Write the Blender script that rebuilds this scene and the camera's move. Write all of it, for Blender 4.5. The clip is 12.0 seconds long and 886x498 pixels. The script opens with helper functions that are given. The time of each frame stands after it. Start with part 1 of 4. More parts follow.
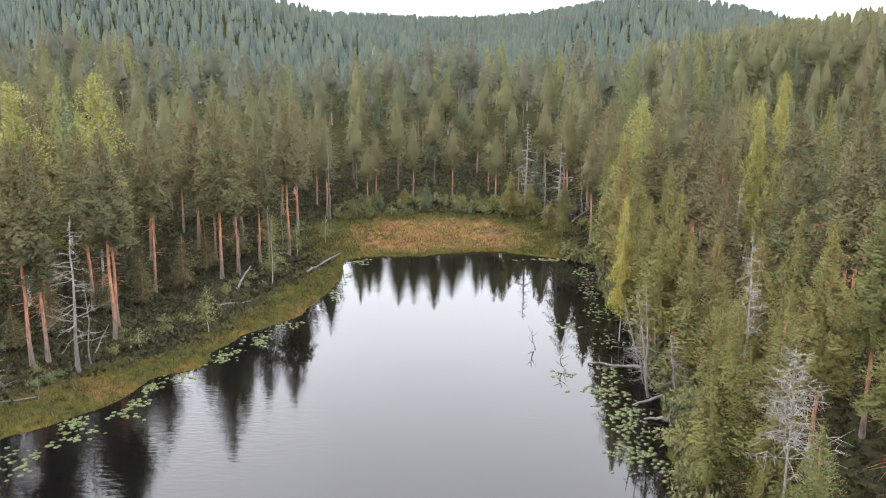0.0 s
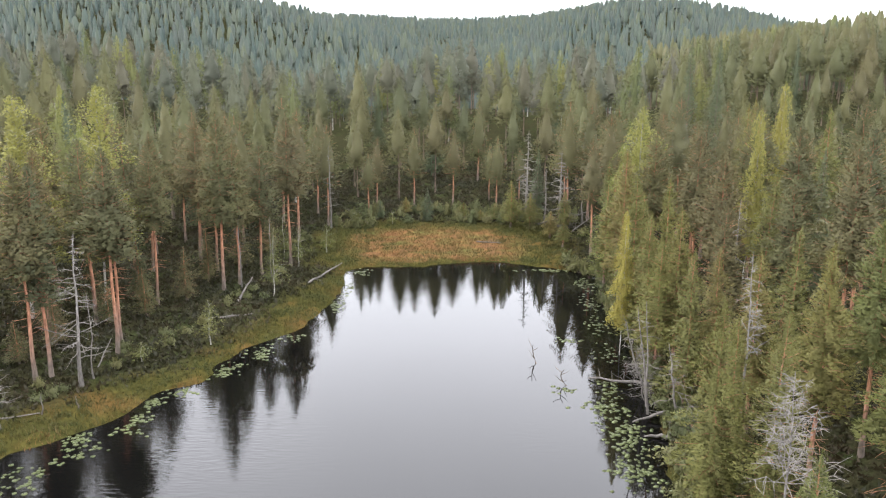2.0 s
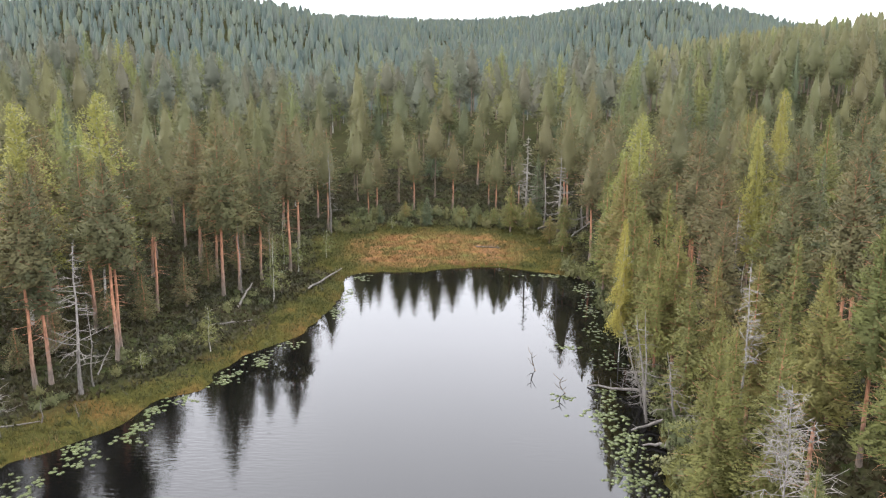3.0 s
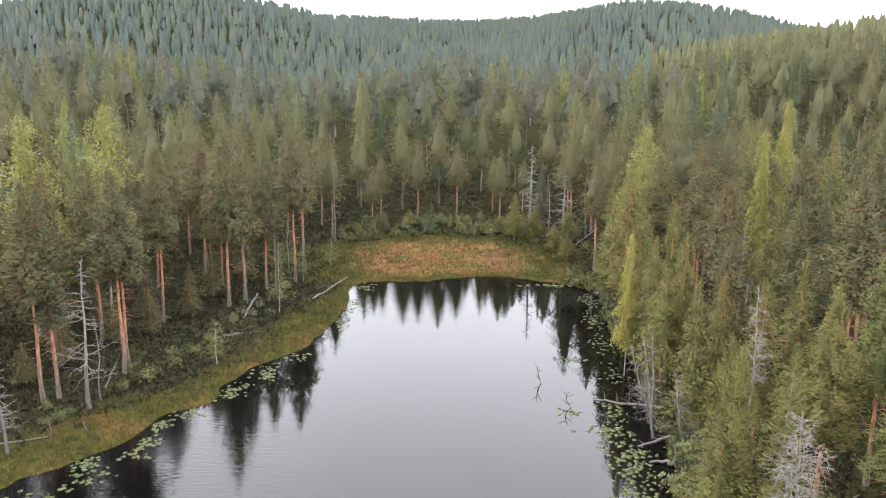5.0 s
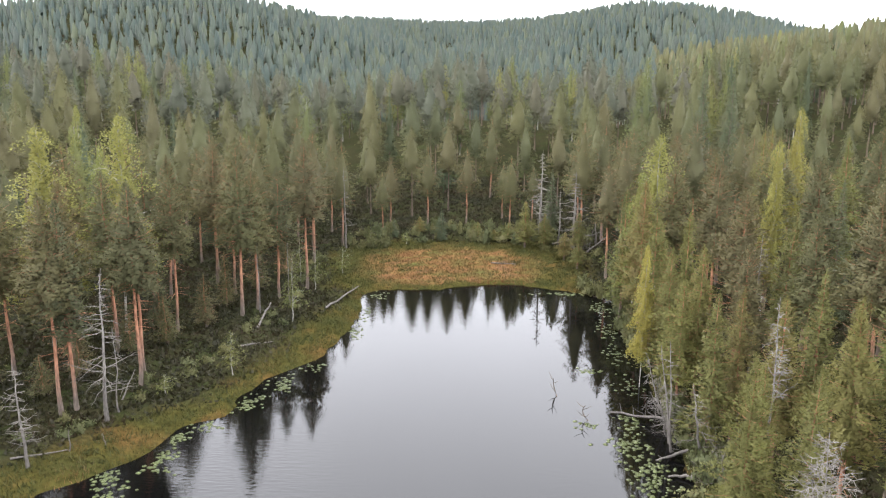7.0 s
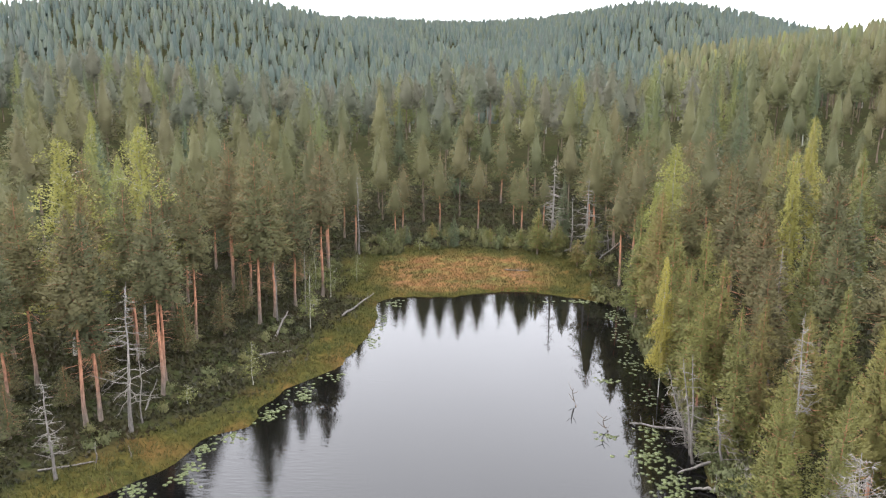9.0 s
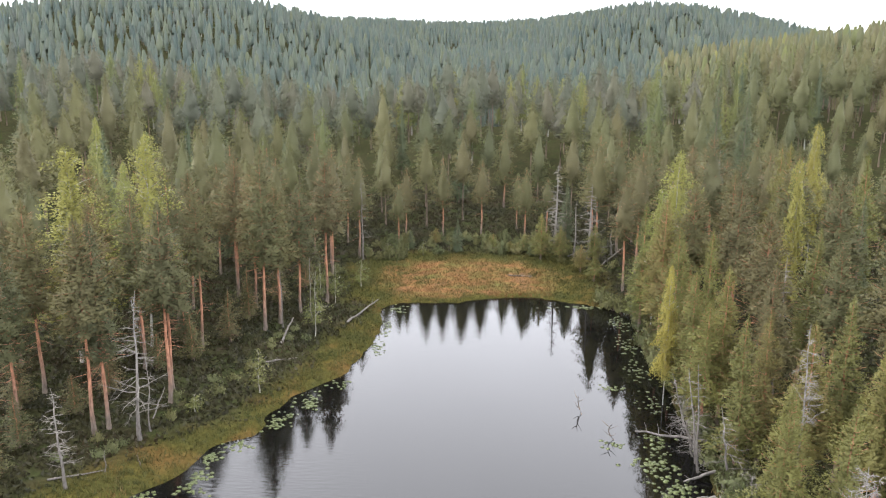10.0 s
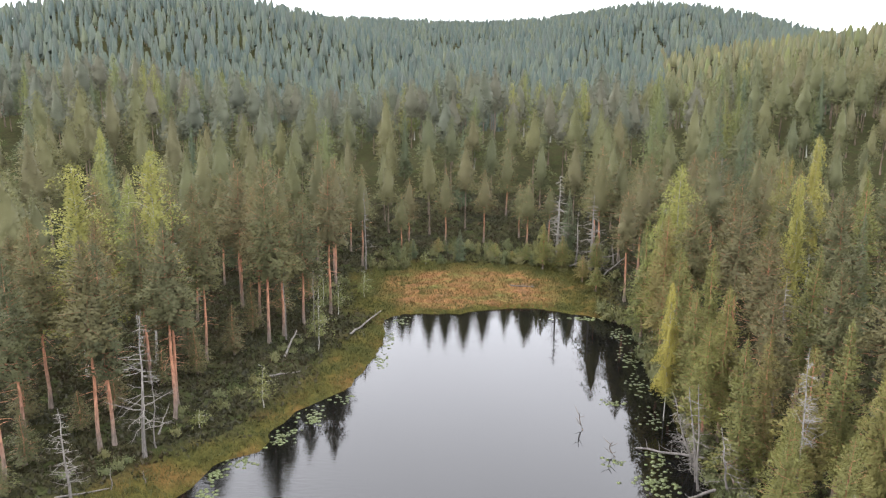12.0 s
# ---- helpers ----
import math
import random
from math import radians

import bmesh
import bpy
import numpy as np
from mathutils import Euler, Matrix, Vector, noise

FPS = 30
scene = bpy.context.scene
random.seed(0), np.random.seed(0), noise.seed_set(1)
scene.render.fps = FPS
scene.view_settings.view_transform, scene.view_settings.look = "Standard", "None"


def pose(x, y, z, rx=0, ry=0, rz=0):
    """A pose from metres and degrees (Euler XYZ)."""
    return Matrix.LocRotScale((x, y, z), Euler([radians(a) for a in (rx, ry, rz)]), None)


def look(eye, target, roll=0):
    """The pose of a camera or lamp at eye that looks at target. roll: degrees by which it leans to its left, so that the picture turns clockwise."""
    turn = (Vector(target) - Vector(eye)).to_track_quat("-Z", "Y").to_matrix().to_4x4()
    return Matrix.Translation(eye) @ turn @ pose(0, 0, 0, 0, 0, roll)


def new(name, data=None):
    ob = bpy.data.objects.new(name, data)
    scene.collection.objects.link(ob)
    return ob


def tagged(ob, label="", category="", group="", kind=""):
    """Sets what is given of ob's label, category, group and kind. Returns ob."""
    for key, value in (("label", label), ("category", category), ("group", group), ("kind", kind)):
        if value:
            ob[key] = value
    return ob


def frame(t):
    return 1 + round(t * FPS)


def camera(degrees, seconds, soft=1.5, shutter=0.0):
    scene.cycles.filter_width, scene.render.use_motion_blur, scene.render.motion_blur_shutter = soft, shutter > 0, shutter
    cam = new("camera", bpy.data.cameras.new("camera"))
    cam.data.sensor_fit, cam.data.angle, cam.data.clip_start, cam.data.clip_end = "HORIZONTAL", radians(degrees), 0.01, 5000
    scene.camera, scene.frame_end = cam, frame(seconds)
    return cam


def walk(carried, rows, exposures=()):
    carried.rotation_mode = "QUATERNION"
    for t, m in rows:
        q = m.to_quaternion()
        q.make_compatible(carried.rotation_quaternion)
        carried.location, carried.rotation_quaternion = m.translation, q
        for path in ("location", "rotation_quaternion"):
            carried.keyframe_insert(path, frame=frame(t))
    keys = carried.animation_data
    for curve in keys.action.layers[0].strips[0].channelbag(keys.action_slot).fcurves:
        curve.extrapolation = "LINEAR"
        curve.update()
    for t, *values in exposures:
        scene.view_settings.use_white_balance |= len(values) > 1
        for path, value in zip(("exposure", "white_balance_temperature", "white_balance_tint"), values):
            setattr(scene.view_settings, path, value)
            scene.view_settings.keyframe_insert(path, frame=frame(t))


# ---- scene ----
cam = camera(56.5, 12.0, 1.2)
PATH = [
    (0, (0.369, -0.19, 22.635), (0.35, 1.754, 22.165), 0.2),
    (0.5, (0.352, -0.161, 22.9), (0.333, 1.783, 22.431), 0.2),
    (1, (0.311, -0.177, 23.182), (0.293, 1.767, 22.714), 0.3),
    (1.5, (0.277, -0.191, 23.467), (0.259, 1.753, 23.0), 0.3),
    (2, (0.268, -0.234, 23.752), (0.249, 1.711, 23.284), 0.3),
    (2.5, (0.307, -0.236, 24.035), (0.288, 1.708, 23.566), 0.4),
    (3, (0.356, -0.207, 24.31), (0.336, 1.738, 23.843), 0.3),
    (5, (-0.125, -0.087, 25.418), (-0.146, 1.858, 24.95), 0.4),
    (5.5, (-0.321, 0.016, 25.641), (-0.344, 1.961, 25.175), 0.4),
    (6, (-0.559, 0.051, 25.855), (-0.583, 1.996, 25.389), 0.4),
    (6.5, (-0.835, 0.061, 26.033), (-0.86, 2.005, 25.567), 0.4),
    (7, (-1.177, 0.023, 26.303), (-1.204, 1.968, 25.836), 0.4),
    (9, (-2.64, -0.143, 27.306), (-2.671, 1.801, 26.837), 0.4),
    (9.5, (-2.963, -0.229, 27.627), (-2.995, 1.715, 27.159), 0.3),
    (10, (-3.114, -0.311, 28.045), (-3.145, 1.633, 27.576), 0.4),
    (10.5, (-3.162, -0.414, 28.537), (-3.194, 1.529, 28.065), 0.4),
    (11, (-3.132, -0.405, 28.953), (-3.167, 1.538, 28.48), 0.4),
    (11.5, (-3.074, -0.523, 29.324), (-3.111, 1.42, 28.85), 0.4),
    (12, (-3.125, -0.454, 29.627), (-3.162, 1.489, 29.154), 0.4),
]
walk(cam, [(t, look(eye, target, roll)) for t, eye, target, roll in PATH])

scene.view_settings.exposure = 0.45

# ---- sky and sun: bright overcast, a soft sun low on the western side ----
SUN_UP, SUN_ROUND = radians(34), radians(268)
world = bpy.data.worlds.new("overcast_sky")
scene.world = world
world.use_nodes = True
wn, wl = world.node_tree.nodes, world.node_tree.links
wn.clear()
sky = wn.new("ShaderNodeTexSky")
sky.sky_type, sky.sun_disc = "NISHITA", False
sky.sun_elevation, sky.sun_rotation = SUN_UP, SUN_ROUND
way = wn.new("ShaderNodeTexCoord")
split = wn.new("ShaderNodeSeparateXYZ")
grade = wn.new("ShaderNodeValToRGB")
grade.color_ramp.elements[0].color = (0.55, 0.57, 0.61, 1)
grade.color_ramp.elements[1].color = (1.4, 1.41, 1.46, 1)
grade.color_ramp.elements[1].position = 1.0
for up, tone in ((0.6, (0.9, 0.91, 0.97, 1)), (0.78, (1.1, 1.11, 1.16, 1))):
    grade.color_ramp.elements.new(up).color = tone
bright = grade.color_ramp.elements.new(0.34)
bright.color = (0.88, 0.89, 0.96, 1)
cloud = wn.new("ShaderNodeTexNoise")
cloud.inputs["Scale"].default_value, cloud.inputs["Detail"].default_value = 2.2, 4
thick = wn.new("ShaderNodeMapRange")
thick.inputs["To Min"].default_value, thick.inputs["To Max"].default_value = 36, 50
layer = wn.new("ShaderNodeVectorMath")
layer.operation = "SCALE"
both = wn.new("ShaderNodeMix")
both.data_type = "RGBA"
both.inputs[0].default_value = 0.93
back = wn.new("ShaderNodeBackground")
back.inputs["Strength"].default_value = 0.1
wout = wn.new("ShaderNodeOutputWorld")
wl.new(way.outputs["Generated"], split.inputs[0])
wl.new(way.outputs["Generated"], cloud.inputs["Vector"])
wl.new(split.outputs["Z"], grade.inputs[0])
wl.new(cloud.outputs[0], thick.inputs["Value"])
wl.new(grade.outputs[0], layer.inputs[0])
wl.new(thick.outputs[0], layer.inputs["Scale"])
wl.new(sky.outputs[0], both.inputs[6])
wl.new(layer.outputs[0], both.inputs[7])
wl.new(both.outputs[2], back.inputs["Color"])
wl.new(back.outputs[0], wout.inputs[0])

sun = new("sun", bpy.data.lights.new("sun", "SUN"))
sun.data.energy, sun.data.angle, sun.data.color = 1.5, radians(40), (1.0, 0.94, 0.86)
sun_from = Vector((math.sin(SUN_ROUND) * math.cos(SUN_UP), math.cos(SUN_ROUND) * math.cos(SUN_UP), math.sin(SUN_UP)))
sun.matrix_world = look(sun_from * 200, (0, 0, 0))


# ---- materials ----
def blank(name, rough=0.8):
    m = bpy.data.materials.new(name)
    m.use_nodes = True
    b = m.node_tree.nodes["Principled BSDF"]
    b.inputs["Roughness"].default_value = rough
    b.inputs["Specular IOR Level"].default_value = 0.25
    return m, m.node_tree.nodes, m.node_tree.links, b


def ramp(nodes, links, source, stops):
    r = nodes.new("ShaderNodeValToRGB")
    e = r.color_ramp.elements
    while len(e) < len(stops):
        e.new(0.5)
    for k, (p, c) in zip(e, stops):
        k.position, k.color = p, (*c, 1)
    links.new(source, r.inputs[0])
    return r.outputs[0]


def mixed(nodes, links, mode, fac, a, b):
    m = nodes.new("ShaderNodeMix")
    m.data_type, m.blend_type = "RGBA", mode
    for slot, v in ((0, fac), (6, a), (7, b)):
        if isinstance(v, (int, float)):
            m.inputs[slot].default_value = v if slot == 0 else (v, v, v, 1)
        elif isinstance(v, tuple):
            m.inputs[slot].default_value = (*v, 1)
        else:
            links.new(v, m.inputs[slot])
    return m.outputs[2]


def noise_tex(nodes, links, scale, detail=3, stretch=None, space="Object"):
    n = nodes.new("ShaderNodeTexNoise")
    n.inputs["Scale"].default_value, n.inputs["Detail"].default_value = scale, detail
    c = nodes.new("ShaderNodeTexCoord")
    if stretch:
        g = nodes.new("ShaderNodeMapping")
        g.inputs["Scale"].default_value = stretch
        links.new(c.outputs[space], g.inputs[0])
        links.new(g.outputs[0], n.inputs["Vector"])
    else:
        links.new(c.outputs[space], n.inputs["Vector"])
    return n.outputs[0]


def bumped(nodes, links, b, height, strength, distance):
    u = nodes.new("ShaderNodeBump")
    u.inputs["Strength"].default_value, u.inputs["Distance"].default_value = strength, distance
    links.new(height, u.inputs["Height"])
    links.new(u.outputs[0], b.inputs["Normal"])


def foliage_mat(name, stops, single=True, glow_through=0.34, rough=0.6, clumped=True, spread=0.1):
    """Leaves or needles: hue from plant to plant, value from clump to clump."""
    m, n, l, b = blank(name, rough)
    if single:
        plant = n.new("ShaderNodeObjectInfo").outputs["Random"]
    else:
        at = n.new("ShaderNodeAttribute")
        at.attribute_name = "tint"
        plant = at.outputs["Fac"]
    hue = ramp(n, l, plant, stops)
    if clumped:
        cl = n.new("ShaderNodeAttribute")
        cl.attribute_name = "clump"
        tuft = cl.outputs["Fac"]
    else:
        tuft = n.new("ShaderNodeNewGeometry").outputs["Random Per Island"]
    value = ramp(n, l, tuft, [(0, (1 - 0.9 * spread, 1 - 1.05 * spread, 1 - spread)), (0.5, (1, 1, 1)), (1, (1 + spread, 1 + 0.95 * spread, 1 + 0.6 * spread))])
    col = mixed(n, l, "MULTIPLY", 1.0, hue, value)
    l.new(col, b.inputs["Base Color"])
    t = n.new("ShaderNodeBsdfTranslucent")
    l.new(col, t.inputs["Color"])
    s = n.new("ShaderNodeMixShader")
    s.inputs[0].default_value = glow_through
    l.new(b.outputs[0], s.inputs[1])
    l.new(t.outputs[0], s.inputs[2])
    l.new(s.outputs[0], n["Material Output"].inputs[0])
    return m


PINE_HUES = [(0, (0.067, 0.071, 0.032)), (0.25, (0.087, 0.085, 0.034)), (0.45, (0.074, 0.074, 0.032)), (0.65, (0.096, 0.088, 0.034)), (0.88, (0.086, 0.077, 0.034)), (1, (0.102, 0.085, 0.035))]
# slope pines: greyer and bluer, with thin haze mixed into the needle colour
HAZED_SLOPE_HUES = [(0, (0.065, 0.074, 0.053)), (0.25, (0.086, 0.093, 0.057)), (0.45, (0.071, 0.079, 0.055)), (0.65, (0.096, 0.097, 0.060)), (0.88, (0.082, 0.081, 0.055)), (1, (0.095, 0.090, 0.056))]
SPRUCE_HUES = [(0, (0.060, 0.078, 0.042)), (1, (0.086, 0.100, 0.050))]
# hill needles: the blue of distance haze is put into these colours
HAZED_HILL_HUES = [(0, (0.049, 0.072, 0.064)), (0.3, (0.067, 0.091, 0.075)), (0.55, (0.081, 0.103, 0.077)), (0.8, (0.068, 0.084, 0.072)), (1, (0.091, 0.111, 0.075))]
BIRCH_HUES = [(0, (0.156, 0.174, 0.049)), (0.6, (0.215, 0.207, 0.056)), (1, (0.282, 0.240, 0.056))]
needles = foliage_mat("pine_needles", PINE_HUES)
# yellower hue plus the sunlit bank's brightness; pine_needles hold the shaded bank's dimness
sunlit_olive_needles = foliage_mat("olive_pine_needles", [(0, (0.096, 0.106, 0.032)), (0.3, (0.122, 0.119, 0.033)), (0.5, (0.106, 0.107, 0.032)), (0.75, (0.132, 0.119, 0.034)), (0.9, (0.118, 0.101, 0.032)), (1, (0.133, 0.111, 0.036))])
edge_needles = foliage_mat("edge_pine_needles_woodland", [(0, (0.069, 0.077, 0.036)), (0.25, (0.097, 0.099, 0.040)), (0.45, (0.081, 0.085, 0.038)), (0.65, (0.106, 0.103, 0.042)), (0.88, (0.091, 0.085, 0.039)), (1, (0.106, 0.095, 0.042))], False)
# leaves on the hills, base colour blued for distance haze
hazed_hill_leaves = foliage_mat("hill_leaves_woodland", [(0, (0.054, 0.072, 0.054)), (1, (0.080, 0.094, 0.054))], False)
young_leaves = foliage_mat("young_birch_leaves", [(0, (0.105, 0.122, 0.04)), (1, (0.15, 0.148, 0.045))], True, 0.42)
spruce_needles = foliage_mat("spruce_needles", SPRUCE_HUES)
birch_leaves = foliage_mat("birch_leaves", BIRCH_HUES, True, 0.4)
hazed_needles = foliage_mat("pine_needles_woodland", HAZED_SLOPE_HUES, False)
hazed_hill_needles = foliage_mat("hill_needles_woodland", HAZED_HILL_HUES, False, 0.45)
spruce_far = foliage_mat("spruce_needles_woodland", SPRUCE_HUES, False)
birch_far = foliage_mat("birch_leaves_woodland", [(0, (0.088, 0.102, 0.040)), (0.7, (0.120, 0.130, 0.043)), (1, (0.156, 0.150, 0.046))], False, 0.4)
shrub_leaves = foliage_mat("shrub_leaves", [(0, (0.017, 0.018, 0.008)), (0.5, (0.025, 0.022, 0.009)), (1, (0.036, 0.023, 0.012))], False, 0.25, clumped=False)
bush_leaves = foliage_mat("bush_leaves", [(0, (0.065, 0.076, 0.031)), (0.6, (0.091, 0.095, 0.037)), (1, (0.115, 0.107, 0.041))], True, 0.35, clumped=False)
sedge_blades = foliage_mat("sedge_blades", [(0, (0.036, 0.045, 0.015)), (0.45, (0.056, 0.055, 0.017)), (0.75, (0.111, 0.073, 0.027)), (1, (0.145, 0.071, 0.032))], False, 0.35, clumped=False)


def bark_mat(name, low, high, change, scale=6.0):
    m, n, l, b = blank(name, 0.9)
    c = n.new("ShaderNodeTexCoord")
    s = n.new("ShaderNodeSeparateXYZ")
    l.new(c.outputs["Object"], s.inputs[0])
    up = n.new("ShaderNodeMapRange")
    up.inputs["From Min"].default_value, up.inputs["From Max"].default_value = change
    l.new(s.outputs["Z"], up.inputs["Value"])
    col = mixed(n, l, "MIX", up.outputs[0], low, high)
    flake = noise_tex(n, l, scale, 5, (1, 1, 0.3))
    col = mixed(n, l, "MULTIPLY", 1.0, col, ramp(n, l, flake, [(0.3, (0.5, 0.48, 0.46)), (0.6, (1.15, 1.1, 1.05))]))
    l.new(col, b.inputs["Base Color"])
    bumped(n, l, b, flake, 0.8, 0.03)
    return m


pine_bark = bark_mat("pine_bark", (0.13, 0.108, 0.094), (0.33, 0.165, 0.105), (0.8, 4.5))
spruce_bark = bark_mat("spruce_bark", (0.11, 0.09, 0.075), (0.13, 0.1, 0.08), (1.0, 9.0))
dead_wood = bark_mat("dead_wood", (0.1, 0.094, 0.09), (0.175, 0.167, 0.16), (0.0, 5.0), 9.0)


def birch_bark_mat():
    m, n, l, b = blank("birch_bark", 0.6)
    fleck = noise_tex(n, l, 5.0, 4, (1, 1, 4.0))
    l.new(ramp(n, l, fleck, [(0.4, (0.06, 0.05, 0.045)), (0.47, (0.3, 0.285, 0.265)), (0.8, (0.44, 0.425, 0.4))]), b.inputs["Base Color"])
    bumped(n, l, b, fleck, 0.3, 0.01)
    return m


birch_bark = birch_bark_mat()


def ground_mat():
    """Forest floor of moss and heather; a green bog rim by the water and a rusty mire at the lake's head."""
    m, n, l, b = blank("forest_ground", 1.0)
    b.inputs["Specular IOR Level"].default_value = 0.0
    big = noise_tex(n, l, 0.35, 4)
    small = noise_tex(n, l, 2.6, 5)
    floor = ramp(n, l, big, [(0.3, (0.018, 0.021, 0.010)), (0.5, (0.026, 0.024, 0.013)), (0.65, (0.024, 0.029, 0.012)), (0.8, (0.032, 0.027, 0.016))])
    bog = ramp(n, l, noise_tex(n, l, 0.28, 4), [(0.3, (0.029, 0.031, 0.011)), (0.52, (0.044, 0.039, 0.012)), (0.7, (0.069, 0.043, 0.016))])
    mire = ramp(n, l, noise_tex(n, l, 0.3, 5, (1, 2.2, 1)), [(0.32, (0.061, 0.063, 0.022)), (0.45, (0.097, 0.070, 0.027)), (0.56, (0.124, 0.063, 0.029)), (0.75, (0.092, 0.054, 0.031))])
    rim, red = n.new("ShaderNodeAttribute"), n.new("ShaderNodeAttribute")
    rim.attribute_name, red.attribute_name = "bog", "mire"
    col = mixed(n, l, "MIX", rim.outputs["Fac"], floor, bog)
    col = mixed(n, l, "MIX", red.outputs["Fac"], col, mire)
    col = mixed(n, l, "MULTIPLY", 1.0, col, ramp(n, l, small, [(0.25, (0.5, 0.5, 0.5)), (0.7, (1.25, 1.25, 1.2))]))
    l.new(col, b.inputs["Base Color"])
    bumped(n, l, b, small, 1.0, 0.25)
    return m


def water_mat():
    m, n, l, b = blank("peat_water", 0.02)
    b.inputs["Base Color"].default_value = (0.002, 0.002, 0.002, 1)
    b.inputs["Specular IOR Level"].default_value = 0.5
    b.inputs["IOR"].default_value = 1.38
    wave = noise_tex(n, l, 2.0, 2, (0.5, 2.0, 1))
    calm = ramp(n, l, noise_tex(n, l, 0.06, 2), [(0.46, (0.03, 0.03, 0.03)), (0.7, (0.5, 0.5, 0.5))])
    c, far = n.new("ShaderNodeTexCoord"), n.new("ShaderNodeVectorMath")
    far.operation, far.inputs[1].default_value = "DISTANCE", (-17, 47, 0)
    l.new(c.outputs["Object"], far.inputs[0])
    gust = n.new("ShaderNodeMapRange")
    gust.inputs["From Min"].default_value, gust.inputs["From Max"].default_value, gust.inputs["To Max"].default_value = 13, 4, 0.7
    l.new(far.outputs["Value"], gust.inputs["Value"])
    head = n.new("ShaderNodeVectorMath")
    head.operation, head.inputs[1].default_value = "DISTANCE", (-8, 86, 0)
    l.new(c.outputs["Object"], head.inputs[0])
    puff = n.new("ShaderNodeMapRange")
    puff.inputs["From Min"].default_value, puff.inputs["From Max"].default_value, puff.inputs["To Max"].default_value = 16, 5, 0.35
    l.new(head.outputs["Value"], puff.inputs["Value"])
    breeze = mixed(n, l, "ADD", 1.0, calm, gust.outputs[0])
    breeze = mixed(n, l, "ADD", 1.0, breeze, puff.outputs[0])
    h = mixed(n, l, "MULTIPLY", 1.0, wave, breeze)
    bumped(n, l, b, h, 1.0, 0.014)
    return m


ground_skin, water_skin = ground_mat(), water_mat()


def pad_mat():
    m, n, l, b = blank("lily_leaf", 0.35)
    r = n.new("ShaderNodeNewGeometry").outputs["Random Per Island"]
    l.new(ramp(n, l, r, [(0, (0.05, 0.072, 0.028)), (0.6, (0.105, 0.124, 0.048)), (1, (0.19, 0.185, 0.066))]), b.inputs["Base Color"])
    b.inputs["Specular IOR Level"].default_value = 0.5
    return m


lily_leaf = pad_mat()


# ---- mesh helpers ----
def raw_mesh(name, verts, faces, skins, index=None, smooth=False, tint=None, normals=None, clump=None):
    """A mesh from arrays: verts (n, 3) and faces (m, 3) or (m, 4)."""
    me = bpy.data.meshes.new(name)
    verts, faces = np.asarray(verts, np.float32), np.asarray(faces, np.int32)
    k = faces.shape[1]
    me.vertices.add(len(verts))
    me.vertices.foreach_set("co", verts.ravel())
    me.loops.add(faces.size)
    me.loops.foreach_set("vertex_index", faces.ravel())
    me.polygons.add(len(faces))
    me.polygons.foreach_set("loop_start", np.arange(0, faces.size, k, dtype=np.int32))
    for s in skins if isinstance(skins, (list, tuple)) else [skins]:
        me.materials.append(s)
    if index is not None:
        me.polygons.foreach_set("material_index", np.asarray(index, np.int32))
    if smooth:
        me.polygons.foreach_set("use_smooth", np.ones(len(faces), bool))
    if tint is not None:
        me.attributes.new("tint", "FLOAT", "POINT").data.foreach_set("value", np.asarray(tint, np.float32))
    if clump is not None:
        me.attributes.new("clump", "FLOAT", "POINT").data.foreach_set("value", np.asarray(clump, np.float32))
    me.update(calc_edges=True)
    if normals is not None:
        me.normals_split_custom_set_from_vertices(np.asarray(normals, np.float32))
    return me


def unit(v):
    return v / np.maximum(np.linalg.norm(v, axis=-1, keepdims=True), 1e-9)


def tube(points, radii, sides):
    """A tapered tube along points, as triangles."""
    p, r = np.asarray(points, float), np.asarray(radii, float)
    t = unit(np.gradient(p, axis=0))
    ref = np.where(np.abs(t[:, 2:3]) > 0.8, np.array([[1.0, 0, 0]]), np.array([[0, 0, 1.0]]))
    a = unit(np.cross(t, ref))
    b = np.cross(t, a)
    ang = np.arange(sides) * 2 * np.pi / sides
    ring = np.cos(ang)[None, :, None] * a[:, None] + np.sin(ang)[None, :, None] * b[:, None]
    v = (p[:, None] + ring * r[:, None, None]).reshape(-1, 3)
    i, j = np.meshgrid(np.arange(len(p) - 1), np.arange(sides), indexing="ij")
    i, j = i.ravel(), j.ravel()
    k = (j + 1) % sides
    q0, q1, q2, q3 = i * sides + j, i * sides + k, (i + 1) * sides + k, (i + 1) * sides + j
    return v, np.concatenate([np.stack([q0, q1, q2], 1), np.stack([q0, q2, q3], 1)])


def joined(pieces):
    vs, fs, n = [], [], 0
    for v, f in pieces:
        vs.append(v)
        fs.append(f + n)
        n += len(v)
    return np.concatenate(vs), np.concatenate(fs)


